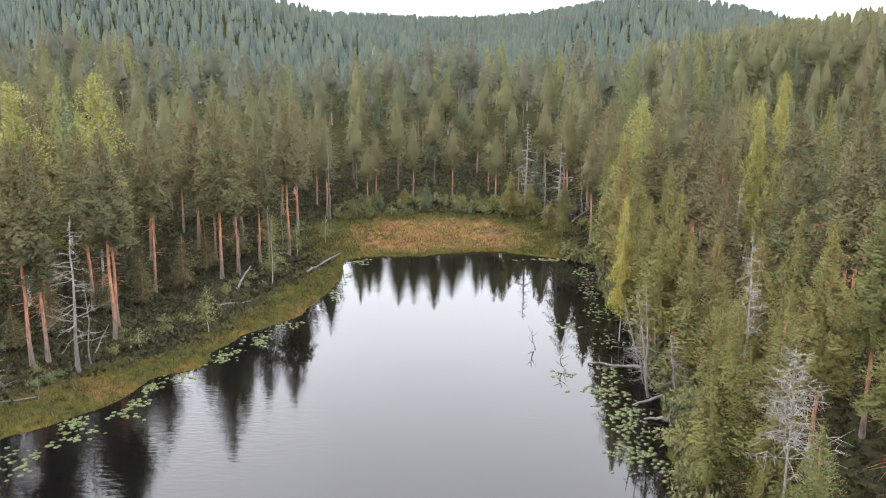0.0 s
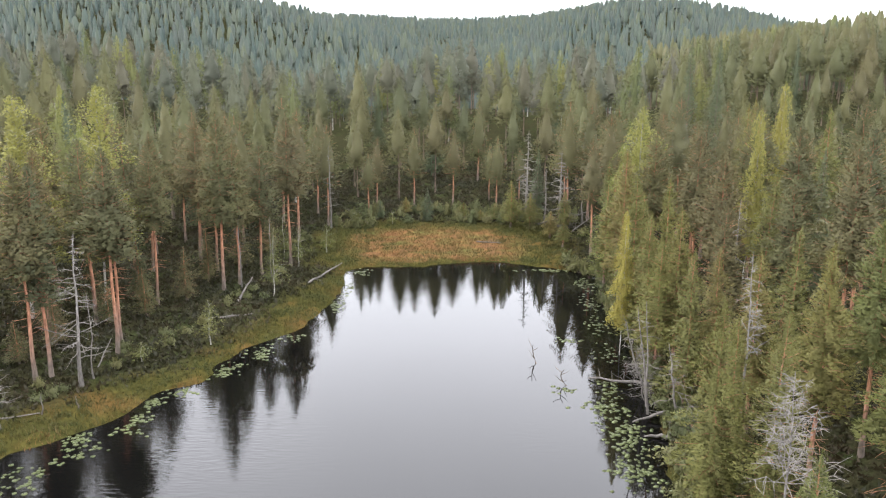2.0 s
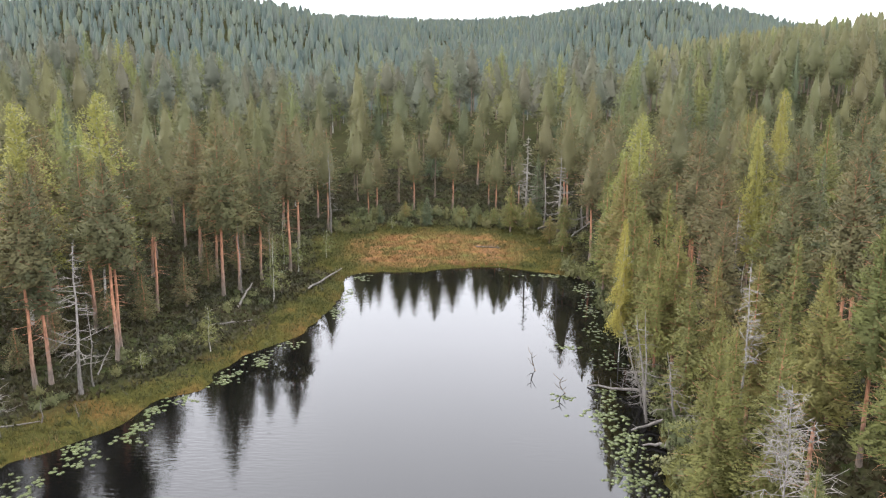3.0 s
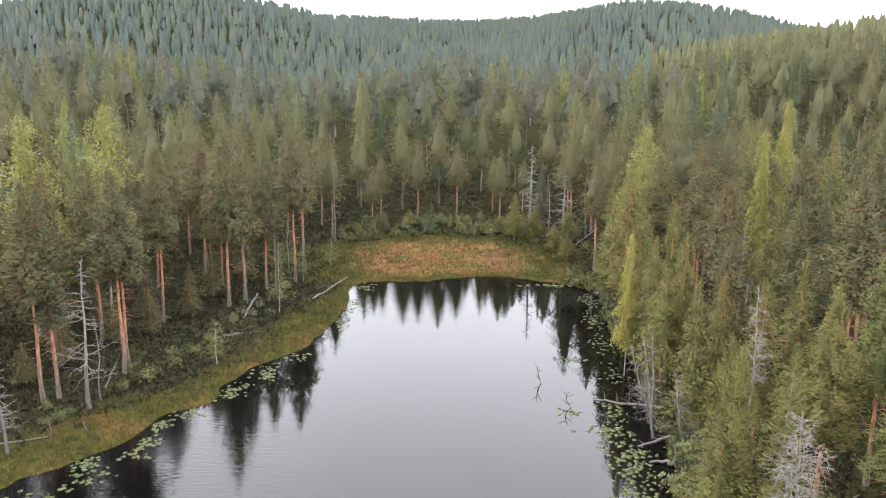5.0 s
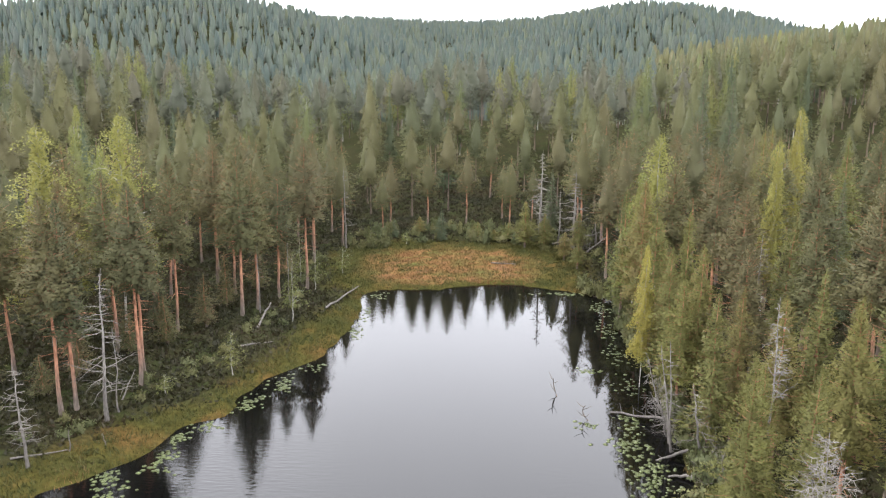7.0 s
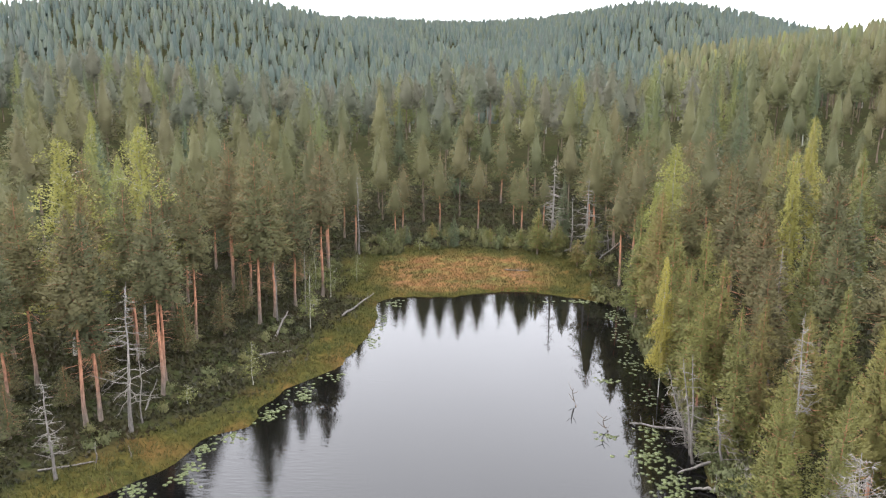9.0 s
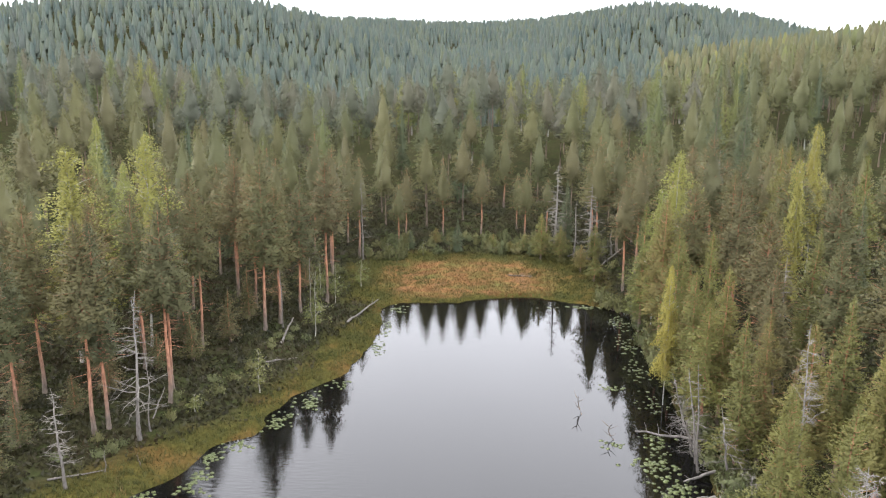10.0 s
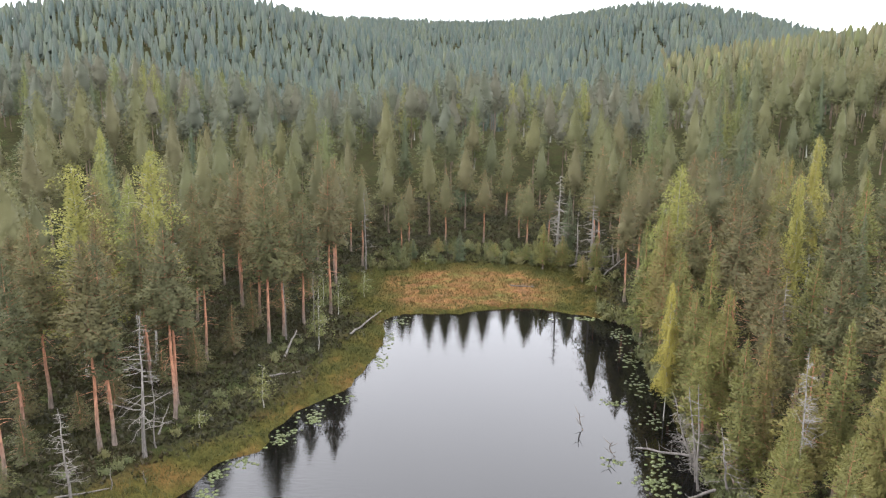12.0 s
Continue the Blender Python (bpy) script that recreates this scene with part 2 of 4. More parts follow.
def tufts(rng, spots, out, k, length, width, lift=0.25, loose=0.8, flat=1.0, size=None):
    """k slim triangles spraying from each spot."""
    p, d = np.repeat(spots, k, 0), np.repeat(out, k, 0)
    n = len(p)
    d = unit(d * 0.7 + rng.normal(0, loose, (n, 3)) * np.array([1, 1, flat]) + np.array([0, 0, lift]))
    face = unit(np.repeat(out, k, 0) * np.array([1, 1, 0]) + rng.normal(0, 0.05, (n, 3))) * 0.6 + np.array([0, 0, 0.7]) + rng.normal(0, 0.42, (n, 3))
    s = unit(np.cross(d, face))
    big = np.ones((n, 1)) if size is None else np.repeat(size, k)[:, None]
    ln, w = big * length * rng.uniform(0.6, 1.25, (n, 1)), big * width * rng.uniform(0.6, 1.25, (n, 1))
    c = p + rng.normal(0, length * 0.22, (n, 3))
    v = np.stack([c - s * w / 2 - d * ln * 0.3, c + s * w / 2 - d * ln * 0.3, c + d * ln * 0.7], 1).reshape(-1, 3)
    return v, np.arange(3 * n).reshape(-1, 3)


def soft(v, f, loose=0.42):
    """Turns loose leaf triangles outwards and gives them the crown's own rounded normals."""
    t = v.reshape(-1, 3, 3)
    c = t.mean(1)
    out = c - np.array([0, 0, 1.0]) * c[:, 2:3]
    r = np.linalg.norm(out, axis=1, keepdims=True)
    out = unit(out) * np.clip(r / 1.3, 0.6, 1.0)
    n = unit(out * 0.75 + np.array([0, 0, 0.65]))
    g = unit(np.cross(t[:, 1] - t[:, 0], t[:, 2] - t[:, 0]))
    flip = (g * n).sum(1) < 0
    t[flip] = t[flip][:, [0, 2, 1]]
    g[flip] *= -1
    n = unit(n + loose * g)
    return t.reshape(-1, 3), f, np.repeat(n, 3, 0)


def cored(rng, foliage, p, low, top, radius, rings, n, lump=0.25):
    """Adds a lumpy light-blocking heart to a crown's foliage, toned darker as inner shade."""
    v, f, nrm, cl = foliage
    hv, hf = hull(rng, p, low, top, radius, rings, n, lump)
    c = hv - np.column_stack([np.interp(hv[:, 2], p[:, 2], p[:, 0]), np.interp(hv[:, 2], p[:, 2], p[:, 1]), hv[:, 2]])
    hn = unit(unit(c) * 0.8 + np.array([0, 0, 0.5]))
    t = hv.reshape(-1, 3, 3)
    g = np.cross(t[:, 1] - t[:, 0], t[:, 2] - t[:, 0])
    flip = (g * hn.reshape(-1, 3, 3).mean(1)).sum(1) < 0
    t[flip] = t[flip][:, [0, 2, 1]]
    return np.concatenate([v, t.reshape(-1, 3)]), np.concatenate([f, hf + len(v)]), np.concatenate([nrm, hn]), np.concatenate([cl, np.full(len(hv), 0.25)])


def hull(rng, p, low, top, radius, rings, n, lump=0.3):
    """A lumpy closed shell of foliage inside a crown. radius(u): metres at u from foot to tip."""
    us = np.linspace(0, 1, rings)
    grid = []
    for u in us:
        c = on_bole(p, low + (top - low) * u)
        a = np.linspace(0, 2 * np.pi, n, endpoint=False) + (u * rings % 2) * np.pi / n
        r = radius(u) * rng.uniform(1 - lump, 1 + lump, n)
        z = rng.normal(0, 0.15 * (top - low) / rings, n) * (0 if u in (0, 1) else 1)
        grid.append(c + np.column_stack([np.cos(a) * r, np.sin(a) * r, z]))
    tris = []
    for a, b in zip(grid, grid[1:]):
        a2, b2 = np.roll(a, -1, 0), np.roll(b, -1, 0)
        tris += [np.stack([a, a2, b2], 1).reshape(-1, 3), np.stack([a, b2, b], 1).reshape(-1, 3)]
    v = np.concatenate(tris)
    return v, np.arange(len(v)).reshape(-1, 3)


def arm(rng, start, az, elev, length, curl, n=4):
    s = np.linspace(0, 1, n)[:, None]
    flat = np.array([[math.cos(az), math.sin(az), 0]])
    p = start + flat * s * length * math.cos(elev) + np.array([[0, 0, 1.0]]) * (s * length * math.sin(elev) + curl * length * s * s)
    p[1:] += rng.normal(0, 0.03 * length, (n - 1, 3))
    return p


def bole(rng, height, foot, top, bend, n=9):
    z = np.linspace(-0.25, height, n)
    wob = np.cumsum(rng.normal(0, bend, (n, 2)), 0)
    wob -= wob[0]
    p = np.column_stack([wob, z])
    r = foot + (top - foot) * (np.clip(z, 0, None) / height) ** 0.85
    r[0] *= 1.35
    return p, r


def on_bole(p, h):
    return np.array([np.interp(h, p[:, 2], p[:, c]) for c in range(3)])


def pine(seed, clear, wide, whorls, arms, length, width, sprays, sides=7, thin=0.5, dead=8, taper=0.62, heart=0.0, rings=7, tiers=9, lobe=0.6, H=16.0):
    """A pine of 16 m: trunk, limbs and a tiered crown of needle sprays. thin: how sparse the crown's foot is."""
    rng = np.random.default_rng(seed)
    p, r = bole(rng, H * 0.97, 0.17, 0.025, 0.05)
    limbs = []
    low = H * clear
    for w in range(whorls):
        u = (w + rng.uniform(0.1, 0.6)) / whorls
        h = low + (H * 0.96 - low) * u
        reach = 0.8 * wide * (1 - u) ** taper * (0.72 + 0.28 * min(1, u / 0.25)) + 0.08
        az0 = rng.uniform(0, 6.28)
        for a in range(arms):
            az = az0 + a * 6.283 / arms + rng.normal(0, 0.3)
            q = arm(rng, on_bole(p, h), az, radians(-8 + 46 * u + rng.normal(0, 8)), reach * rng.uniform(0.6, 1.15), 0.1, 4)
            limbs.append(tube(q, np.linspace(0.034 * (1 - u * 0.6), 0.007, 4), 3))
    for _ in range(dead):
        h = rng.uniform(low * 0.5, low + (H - low) * 0.3)
        az = rng.uniform(0, 6.28)
        q = arm(rng, on_bole(p, h), az, radians(rng.uniform(-25, 12)), rng.uniform(0.5, 2.0), -0.1, 3)
        limbs.append(tube(q, [0.022, 0.015, 0.005], 3))
        limbs.append(tube(arm(rng, q[1], az + rng.choice([-0.8, 0.8]), radians(rng.uniform(-20, 20)), rng.uniform(0.3, 0.8), -0.1, 3), [0.012, 0.009, 0.004], 3))
    foliage = tiered(rng, p, low, H * 0.985, wide * 0.92, taper, thin, sprays, length, width, tiers, lobe)
    if heart:
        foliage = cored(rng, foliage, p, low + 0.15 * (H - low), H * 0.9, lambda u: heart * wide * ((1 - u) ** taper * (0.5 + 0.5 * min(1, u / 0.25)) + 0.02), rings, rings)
    return tube(p, r, sides), joined(limbs), foliage


def tiered(rng, p, low, top, wide, taper, thin, n, length, width, tiers, lobe=0.6, sectors=7):
    """A conical crown of n needle sprays in ragged overlapping tiers, with the cone's own rounded normals."""
    u = rng.random(4 * n)
    u = u[rng.random(4 * n) < ((1 - u) ** taper * 0.85 + 0.15) * (1 - thin * np.clip(1 - u / 0.3, 0, 1))][:n]
    n = len(u)
    az = rng.uniform(0, 6.283, n)
    ph = rng.uniform(0, 6.283, 6)
    wave = 0.5 * np.sin(2 * az + ph[0] + 9 * u) + 0.5 * np.sin(3 * az + ph[1] - 13 * u) + 0.4 * np.sin(5 * az + ph[2] + 31 * u)
    pos = u * tiers + 0.35 * np.sin(az + ph[3]) + 0.25 * np.sin(2 * az + ph[4])
    tier = np.floor(pos)
    f = pos - tier
    inner = rng.random(n) < 0.22
    row = np.clip(tier.astype(int) + 1, 0, tiers + 3)
    turn = az / 6.2832 * sectors + rng.random(tiers + 4)[row] * sectors
    sect = np.floor(turn).astype(int) % sectors
    across = turn - np.floor(turn) - 0.5
    reach = rng.uniform(1 - 0.5 * lobe, 1 + 0.15 * lobe, (tiers + 4, sectors)) * np.where(rng.random((tiers + 4, sectors)) < 0.13 * lobe, 0.45, 1.0)
    dip = rng.normal(0, 0.2 * lobe, (tiers + 4, sectors))[row, sect]
    r = wide * ((1 - u) ** taper * (0.7 + 0.3 * np.minimum(1, u / 0.25)) + 0.015)
    r = r * (0.66 + 0.42 * (1 - f)) * (1 + 0.19 * wave) * reach[row, sect] * (1 - 0.6 * lobe * (2 * across) ** 2) * np.where(inner, rng.uniform(0.2, 0.8, n), rng.uniform(0.8, 1.08, n))
    out = np.column_stack([np.cos(az), np.sin(az), 0 * az])
    side = np.column_stack([-np.sin(az), np.cos(az), 0 * az])
    z = low + (top - low) * u
    axis = np.column_stack([np.interp(z, p[:, 2], p[:, 0]), np.interp(z, p[:, 2], p[:, 1]), z])
    c = axis + out * r[:, None] + np.array([0, 0, 1.0]) * (rng.normal(0, 0.12, n) + dip)[:, None]
    up = np.array([[0, 0, 1.0]])
    nrm = unit(out * 0.85 + side * (1.1 * lobe * across)[:, None] + up * (0.3 + 0.45 * u + 0.3 * (f - 0.4))[:, None] + rng.normal(0, 0.1, (n, 3)))
    d = unit(out * rng.uniform(0.2, 1.0, (n, 1)) + side * rng.normal(0, 0.7, (n, 1)) + up * (rng.normal(0.05, 0.3, n) + 0.8 * u ** 3)[:, None])
    s = unit(np.cross(d, nrm + rng.normal(0, 0.2, (n, 3))))
    k = np.clip(0.45 + 0.6 * (1 - u), 0.45, 1.0)[:, None]
    ln, w = k * length * rng.uniform(0.6, 1.3, (n, 1)), k * width * rng.uniform(0.6, 1.3, (n, 1))
    t = np.stack([c - s * w / 2 - d * ln * 0.4, c + s * w / 2 - d * ln * 0.4, c + d * ln * 0.6], 1)
    g = np.cross(t[:, 1] - t[:, 0], t[:, 2] - t[:, 0])
    flip = (g * nrm).sum(1) < 0
    t[flip] = t[flip][:, [0, 2, 1]]
    tone = rng.random((tiers + 4, sectors))[row, sect]
    return t.reshape(-1, 3), np.arange(3 * n).reshape(-1, 3), np.repeat(nrm, 3, 0), np.repeat(tone, 3)


def spruce(seed, wide, whorls, arms, sprays, length, width, H=16.0):
    rng = np.random.default_rng(seed)
    p, r = bole(rng, H * 0.98, 0.17, 0.015, 0.02)
    limbs = []
    for w in range(whorls):
        u = (w + rng.uniform(0, 0.7)) / whorls
        az0 = rng.uniform(0, 6.28)
        for a in range(arms):
            ln = (0.8 * wide * (1 - u) ** 0.85 + 0.08) * rng.uniform(0.7, 1.1)
            q = arm(rng, on_bole(p, H * (0.05 + 0.93 * u)), az0 + a * 6.283 / arms + rng.normal(0, 0.25), radians(-26 + 44 * u), ln, 0.12)
            limbs.append(tube(q, np.linspace(0.03 * (1 - u * 0.6), 0.006, 4), 3))
    return tube(p, r, 6), joined(limbs), tiered(rng, p, H * 0.05, H, wide, 0.92, 0.1, sprays, length, width, 15)


def birch(seed, clear, wide, boughs, sprays, length, width, H=16.0):
    rng = np.random.default_rng(seed)
    p, r = bole(rng, H * 0.97, 0.085, 0.012, 0.09)
    limbs = []
    for w in range(boughs):
        u = (w + rng.uniform(0, 0.9)) / boughs
        ln = 0.9 * wide * (0.25 + 0.75 * math.sin(math.pi * (0.2 + 0.74 * u))) * rng.uniform(0.6, 1.1)
        q = arm(rng, on_bole(p, H * (clear + (0.96 - clear) * u)), rng.uniform(0, 6.28), radians(rng.uniform(10, 40) + 30 * u), ln, -0.22, 5)
        limbs.append(tube(q, np.linspace(0.03 * (1 - 0.6 * u), 0.006, 5), 3))
    return tube(p, r, 7), joined(limbs), tiered(rng, p, H * clear, H * 0.98, wide, 0.45, 0.3, sprays, length, width, 7, 1.2)


def hill_tree(seed, wide, taper, sprays, clear=0.0, length=1.4, width=0.7, H=16.0):
    """A far tree: a stem, a dense heart and short boughs that make its outline."""
    rng = np.random.default_rng(seed)
    p, r = bole(rng, H * 0.95, 0.16, 0.03, 0.04, 2)
    low = H * clear
    foliage = tiered(rng, p, low, H, wide, taper, 0.1, sprays, length, width, 5, 0.9, 5)
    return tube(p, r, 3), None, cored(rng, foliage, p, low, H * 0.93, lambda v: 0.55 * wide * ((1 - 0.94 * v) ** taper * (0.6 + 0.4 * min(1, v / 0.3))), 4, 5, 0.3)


def snag(seed, first, wide, whorls, arms, twigs, H=12.0, foot=0.14, rise=(-28, 18)):
    """A dead bare conifer: a bleached stem and drooping crooked boughs."""
    rng = np.random.default_rng(seed)
    p, r = bole(rng, H, foot, 0.015, 0.05)
    limbs = []
    for w in range(whorls):
        u = (w + rng.uniform(0, 0.8)) / whorls
        h = H * (first + (0.97 - first) * u)
        for a in range(arms):
            if rng.random() < 0.25:
                continue
            az, ln = rng.uniform(0, 6.28), wide * (1 - 0.75 * u) * rng.uniform(0.45, 1.15)
            q = arm(rng, on_bole(p, h), az, radians(rng.uniform(*rise)), ln, rng.uniform(-0.25, 0.2), 5)
            limbs.append(tube(q, np.linspace(0.27 * foot * (1 - 0.5 * u), 0.009, 5), 4))
            for _ in range(twigs):
                j = rng.integers(1, 4)
                limbs.append(tube(arm(rng, q[j], az + rng.choice([-1, 1]) * rng.uniform(0.5, 1.2), radians(rng.uniform(-35, 25)), ln * rng.uniform(0.2, 0.45), -0.1, 3), [0.015, 0.011, 0.006], 3))
    return joined([tube(p, r, 8)] + limbs)


# ---- the lay of the land ----
SHORE = [(-29, 36), (-29, 20), (-25, 0), (-15, -22), (0, -30), (12, -22), (15, 0), (13.2, 20), (12.2, 33), (12.8, 42),
         (13.8, 47), (14.5, 52.5), (14.6, 58), (15, 66), (15.3, 76), (15.9, 85.5), (12.2, 89.2), (8.9, 90.9), (3.5, 92.3),
         (-3, 90), (-9.3, 89.4), (-11.2, 86.6), (-10.8, 80), (-11.3, 75.3), (-12.3, 70.8), (-12.7, 68.2), (-15.3, 64.8),
         (-17.4, 60.8), (-18, 58.7), (-17.6, 56.4), (-20.6, 54), (-21.5, 50.5), (-24.2, 46.6), (-27, 43.5)]


def rounded(points, steps):
    """A closed smooth line through the points."""
    p = np.array(points, float)
    a, b, c, d = np.roll(p, 1, 0), p, np.roll(p, -1, 0), np.roll(p, -2, 0)
    rows = []
    for s in np.arange(steps) / steps:
        rows.append(0.5 * (2 * b + (c - a) * s + (2 * a - 5 * b + 4 * c - d) * s * s + (3 * b - a - 3 * c + d) * s ** 3))
    return np.stack(rows, 1).reshape(-1, 2)


RIM = rounded(SHORE, 6)
rim_rng = np.random.default_rng(5)
RIM = RIM + rim_rng.normal(0, 0.18, RIM.shape)


def from_shore(x, y):
    """Metres from the water's edge: land is positive, water negative."""
    shape = np.shape(x)
    x, y = np.ravel(x).astype(float), np.ravel(y).astype(float)
    best, inside = np.full(x.shape, 1e9), np.zeros(x.shape, bool)
    nxt = np.roll(RIM, -1, 0)
    for (ax, ay), (bx, by) in zip(RIM, nxt):
        dx, dy = bx - ax, by - ay
        t = np.clip(((x - ax) * dx + (y - ay) * dy) / (dx * dx + dy * dy), 0, 1)
        best = np.minimum(best, (x - ax - t * dx) ** 2 + (y - ay - t * dy) ** 2)
        cut = ((ay > y) != (by > y)) & (x < dx * (y - ay) / (by - ay if by != ay else 1e-9) + ax)
        inside ^= cut
    return np.where(inside, -1, 1).reshape(shape) * np.sqrt(best).reshape(shape)


def swell(x, y, cx, cy, left, right, near, far):
    wx, wy = np.where(x < cx, left, right), np.where(y < cy, near, far)
    return np.exp(-((x - cx) / wx) ** 2 - ((y - cy) / wy) ** 2)


def lie(x, y, s):
    """Ground height from the plan and the distance from the shore."""
    z = np.clip(0.5 * s, -1.6, 0.28) + 0.06 * np.clip(s - 0.5, 0, 5)
    land = np.clip((s - 4) / 8, 0, 1)
    east = (0.112 * np.clip(x - 17, 0, 55) + 0.06 * np.clip(x - 72, 0, 55)) * np.exp(-(np.clip(y - 150, 0, None) / 110) ** 2)
    z = z + land * (0.022 * np.clip(-x - 22, 0, 90) + east + 0.25 * np.sin(x * 0.31 + 1) * np.sin(y * 0.27))
    crest = 11.0 - 7.2 * np.exp(-((x + 36) / 25) ** 2) - 4.6 * np.exp(-((x - 42) / 24) ** 2) - 5 * np.clip((x - 60) / 40, 0, 1)
    z = z + land * crest * np.exp(-((y - 185) / np.where(y < 185, 52.0, 60.0)) ** 2)
    z = z + 55 * swell(x, y, -215, 610, 220, 182, 170, 300)
    z = z + 54 * swell(x, y, 178, 760, 120, 170, 220, 260)
    z = z + 29.5 * swell(x, y, 230, 400, 100, 300, 180, 130)
    z = z + 50 * swell(x, y, -60, 1080, 500, 500, 220, 700)
    return z


def spot_height(x, y):
    return float(lie(np.array([x]), np.array([y]), from_shore(np.array([x]), np.array([y])))[0])


def spaced(parts):
    return np.unique(np.round(np.concatenate([np.arange(a, b, c) for a, b, c in parts]), 3))


gx = spaced([(-3000, -400, 130), (-400, -130, 14), (-130, -42, 4), (-42, 34, 0.8), (34, 130, 4), (130, 400, 14), (400, 3001, 130)])
gy = spaced([(-2600, -200, 150), (-200, -40, 10), (-40, 36, 3), (36, 108, 0.8), (108, 250, 4), (250, 900, 13), (900, 4001, 100)])
GX, GY = np.meshgrid(gx, gy)
GS = from_shore(GX, GY)
GZ = lie(GX, GY, GS)
rough_rng = np.random.default_rng(3)
GZ = GZ + np.where(GS > 0.8, rough_rng.normal(0, 0.05, GZ.shape), 0)


def mire_mask(x, y):
    """1 on the open mire at the head of the lake."""
    return np.clip(1.2 + 0.35 * np.sin(x * 0.9 + y * 0.5) * np.sin(y * 0.8 - x * 0.3) - ((x + 1.5) / 11.0) ** 4 - ((y - 97.0) / 7.2) ** 4, 0, 1) * (y > 86)


def bog_mask(x, y, s):
    wide = 4.3 + 1.2 * np.sin(y * 0.21 + x * 0.1)
    b = np.clip((wide - s) / 2.2, 0, 1) * np.where(x > 13.5, 0.35, 1.0)
    return np.maximum(b, np.clip(1.6 - ((x + 1) / 15.5) ** 4 - ((y - 97) / 10.5) ** 4, 0, 1) * (y > 84))


rows, cols = GX.shape
i, j = np.meshgrid(np.arange(rows - 1), np.arange(cols - 1), indexing="ij")
q = (i * cols + j).ravel()
land_mesh = raw_mesh("ground", np.column_stack([GX.ravel(), GY.ravel(), GZ.ravel()]), np.column_stack([q, q + 1, q + cols + 1, q + cols]), ground_skin, smooth=True)
land_mesh.attributes.new("bog", "FLOAT", "POINT").data.foreach_set("value", bog_mask(GX, GY, GS).astype(np.float32).ravel())
land_mesh.attributes.new("mire", "FLOAT", "POINT").data.foreach_set("value", (mire_mask(GX, GY) * (GS > 0.8)).astype(np.float32).ravel())
tagged(new("ground", land_mesh), "mossy forest floor with a boggy rim round the lake", "ground", kind="structure")

wx, wy = np.linspace(-36, 24, 41), np.linspace(-38, 98, 91)
WX, WY = np.meshgrid(wx, wy)
i, j = np.meshgrid(np.arange(90), np.arange(40), indexing="ij")
q = (i * 41 + j).ravel()
water = new("water", raw_mesh("water", np.column_stack([WX.ravel(), WY.ravel(), 0 * WX.ravel()]), np.column_stack([q, q + 1, q + 42, q + 41]), water_skin))
tagged(water, "dark still peat lake mirroring the sky and trees", "lake", kind="structure")


# ---- trees: shapes shared by all of a kind ----
def leafy(name, made, skin):
    v, f, n = soft(*made)
    return raw_mesh(name, v, f, skin, smooth=True, normals=n)


def shapes(made, skins):
    """Two meshes: the trunk with its limbs, and the crown."""
    v, f = joined(made[:2])
    cv, cf, cn, cc = made[2]
    return [raw_mesh("trunk", v, f, skins[0], smooth=True), raw_mesh("crown", cv, cf, skins[1], smooth=True, normals=cn, clump=cc)]


PINE_SKINS, SPRUCE_SKINS, BIRCH_SKINS = (pine_bark, needles), (spruce_bark, spruce_needles), (birch_bark, birch_leaves)
SUNLIT_OLIVE_SKINS, YOUNG_SKINS = (pine_bark, sunlit_olive_needles), (birch_bark, young_leaves)
FINE = dict(whorls=15, arms=5, length=0.3, width=0.1, dead=30, sprays=17000, tiers=12, lobe=1.15)
MIDDLE = dict(whorls=13, arms=5, length=0.36, width=0.145, dead=24, sprays=7600, tiers=10, lobe=1.05)
COARSE = dict(whorls=12, arms=4, length=0.42, width=0.165, dead=8, heart=0.35, sprays=3700, lobe=0.95)
TREES = {
    "tall_fine": [shapes(pine(s, c, 3.2, taper=0.64, thin=0.4, **FINE), SUNLIT_OLIVE_SKINS) for s, c in ((11, 0.4), (12, 0.34), (13, 0.46))],
    "bushy_fine": [shapes(pine(s, 0.14, 3.2, taper=0.66, thin=0.3, **FINE), SUNLIT_OLIVE_SKINS) for s in (14, 15, 16)],
    "tall": [shapes(pine(s, c, w, taper=0.58, thin=0.4, **MIDDLE), PINE_SKINS) for s, c, w in ((21, 0.48, 3.4), (22, 0.42, 3.6), (23, 0.52, 3.3), (24, 0.38, 3.2))],
    "bushy": [shapes(pine(s, c, w, taper=0.66, thin=0.3, **MIDDLE), SUNLIT_OLIVE_SKINS) for s, c, w in ((31, 0.2, 3.2), (32, 0.28, 3.5), (33, 0.14, 3.1))],
    "back": [shapes(pine(s, c, w, taper=0.64, thin=0.4, **COARSE), PINE_SKINS) for s, c, w in ((41, 0.38, 3.7), (42, 0.46, 3.9), (43, 0.3, 3.5), (44, 0.42, 3.7))],
    "young": [shapes(pine(s, 0.1, 3.6, taper=0.72, thin=0.3, **dict(MIDDLE, sprays=3500, width=0.2)), PINE_SKINS) for s in (34, 35)],
    "spruce": [shapes(spruce(s, 2.5, 22, 5, 8000, 0.36, 0.1), SPRUCE_SKINS) for s in (51, 52)],
    "birch": [shapes(birch(s, 0.22, 2.7, 40, 12000, 0.21, 0.17), BIRCH_SKINS) for s in (61, 62, 63)],
    "young_birch": [shapes(birch(s, 0.24, 3.2, 26, 1500, 0.28, 0.18), YOUNG_SKINS) for s in (64, 65)],
}
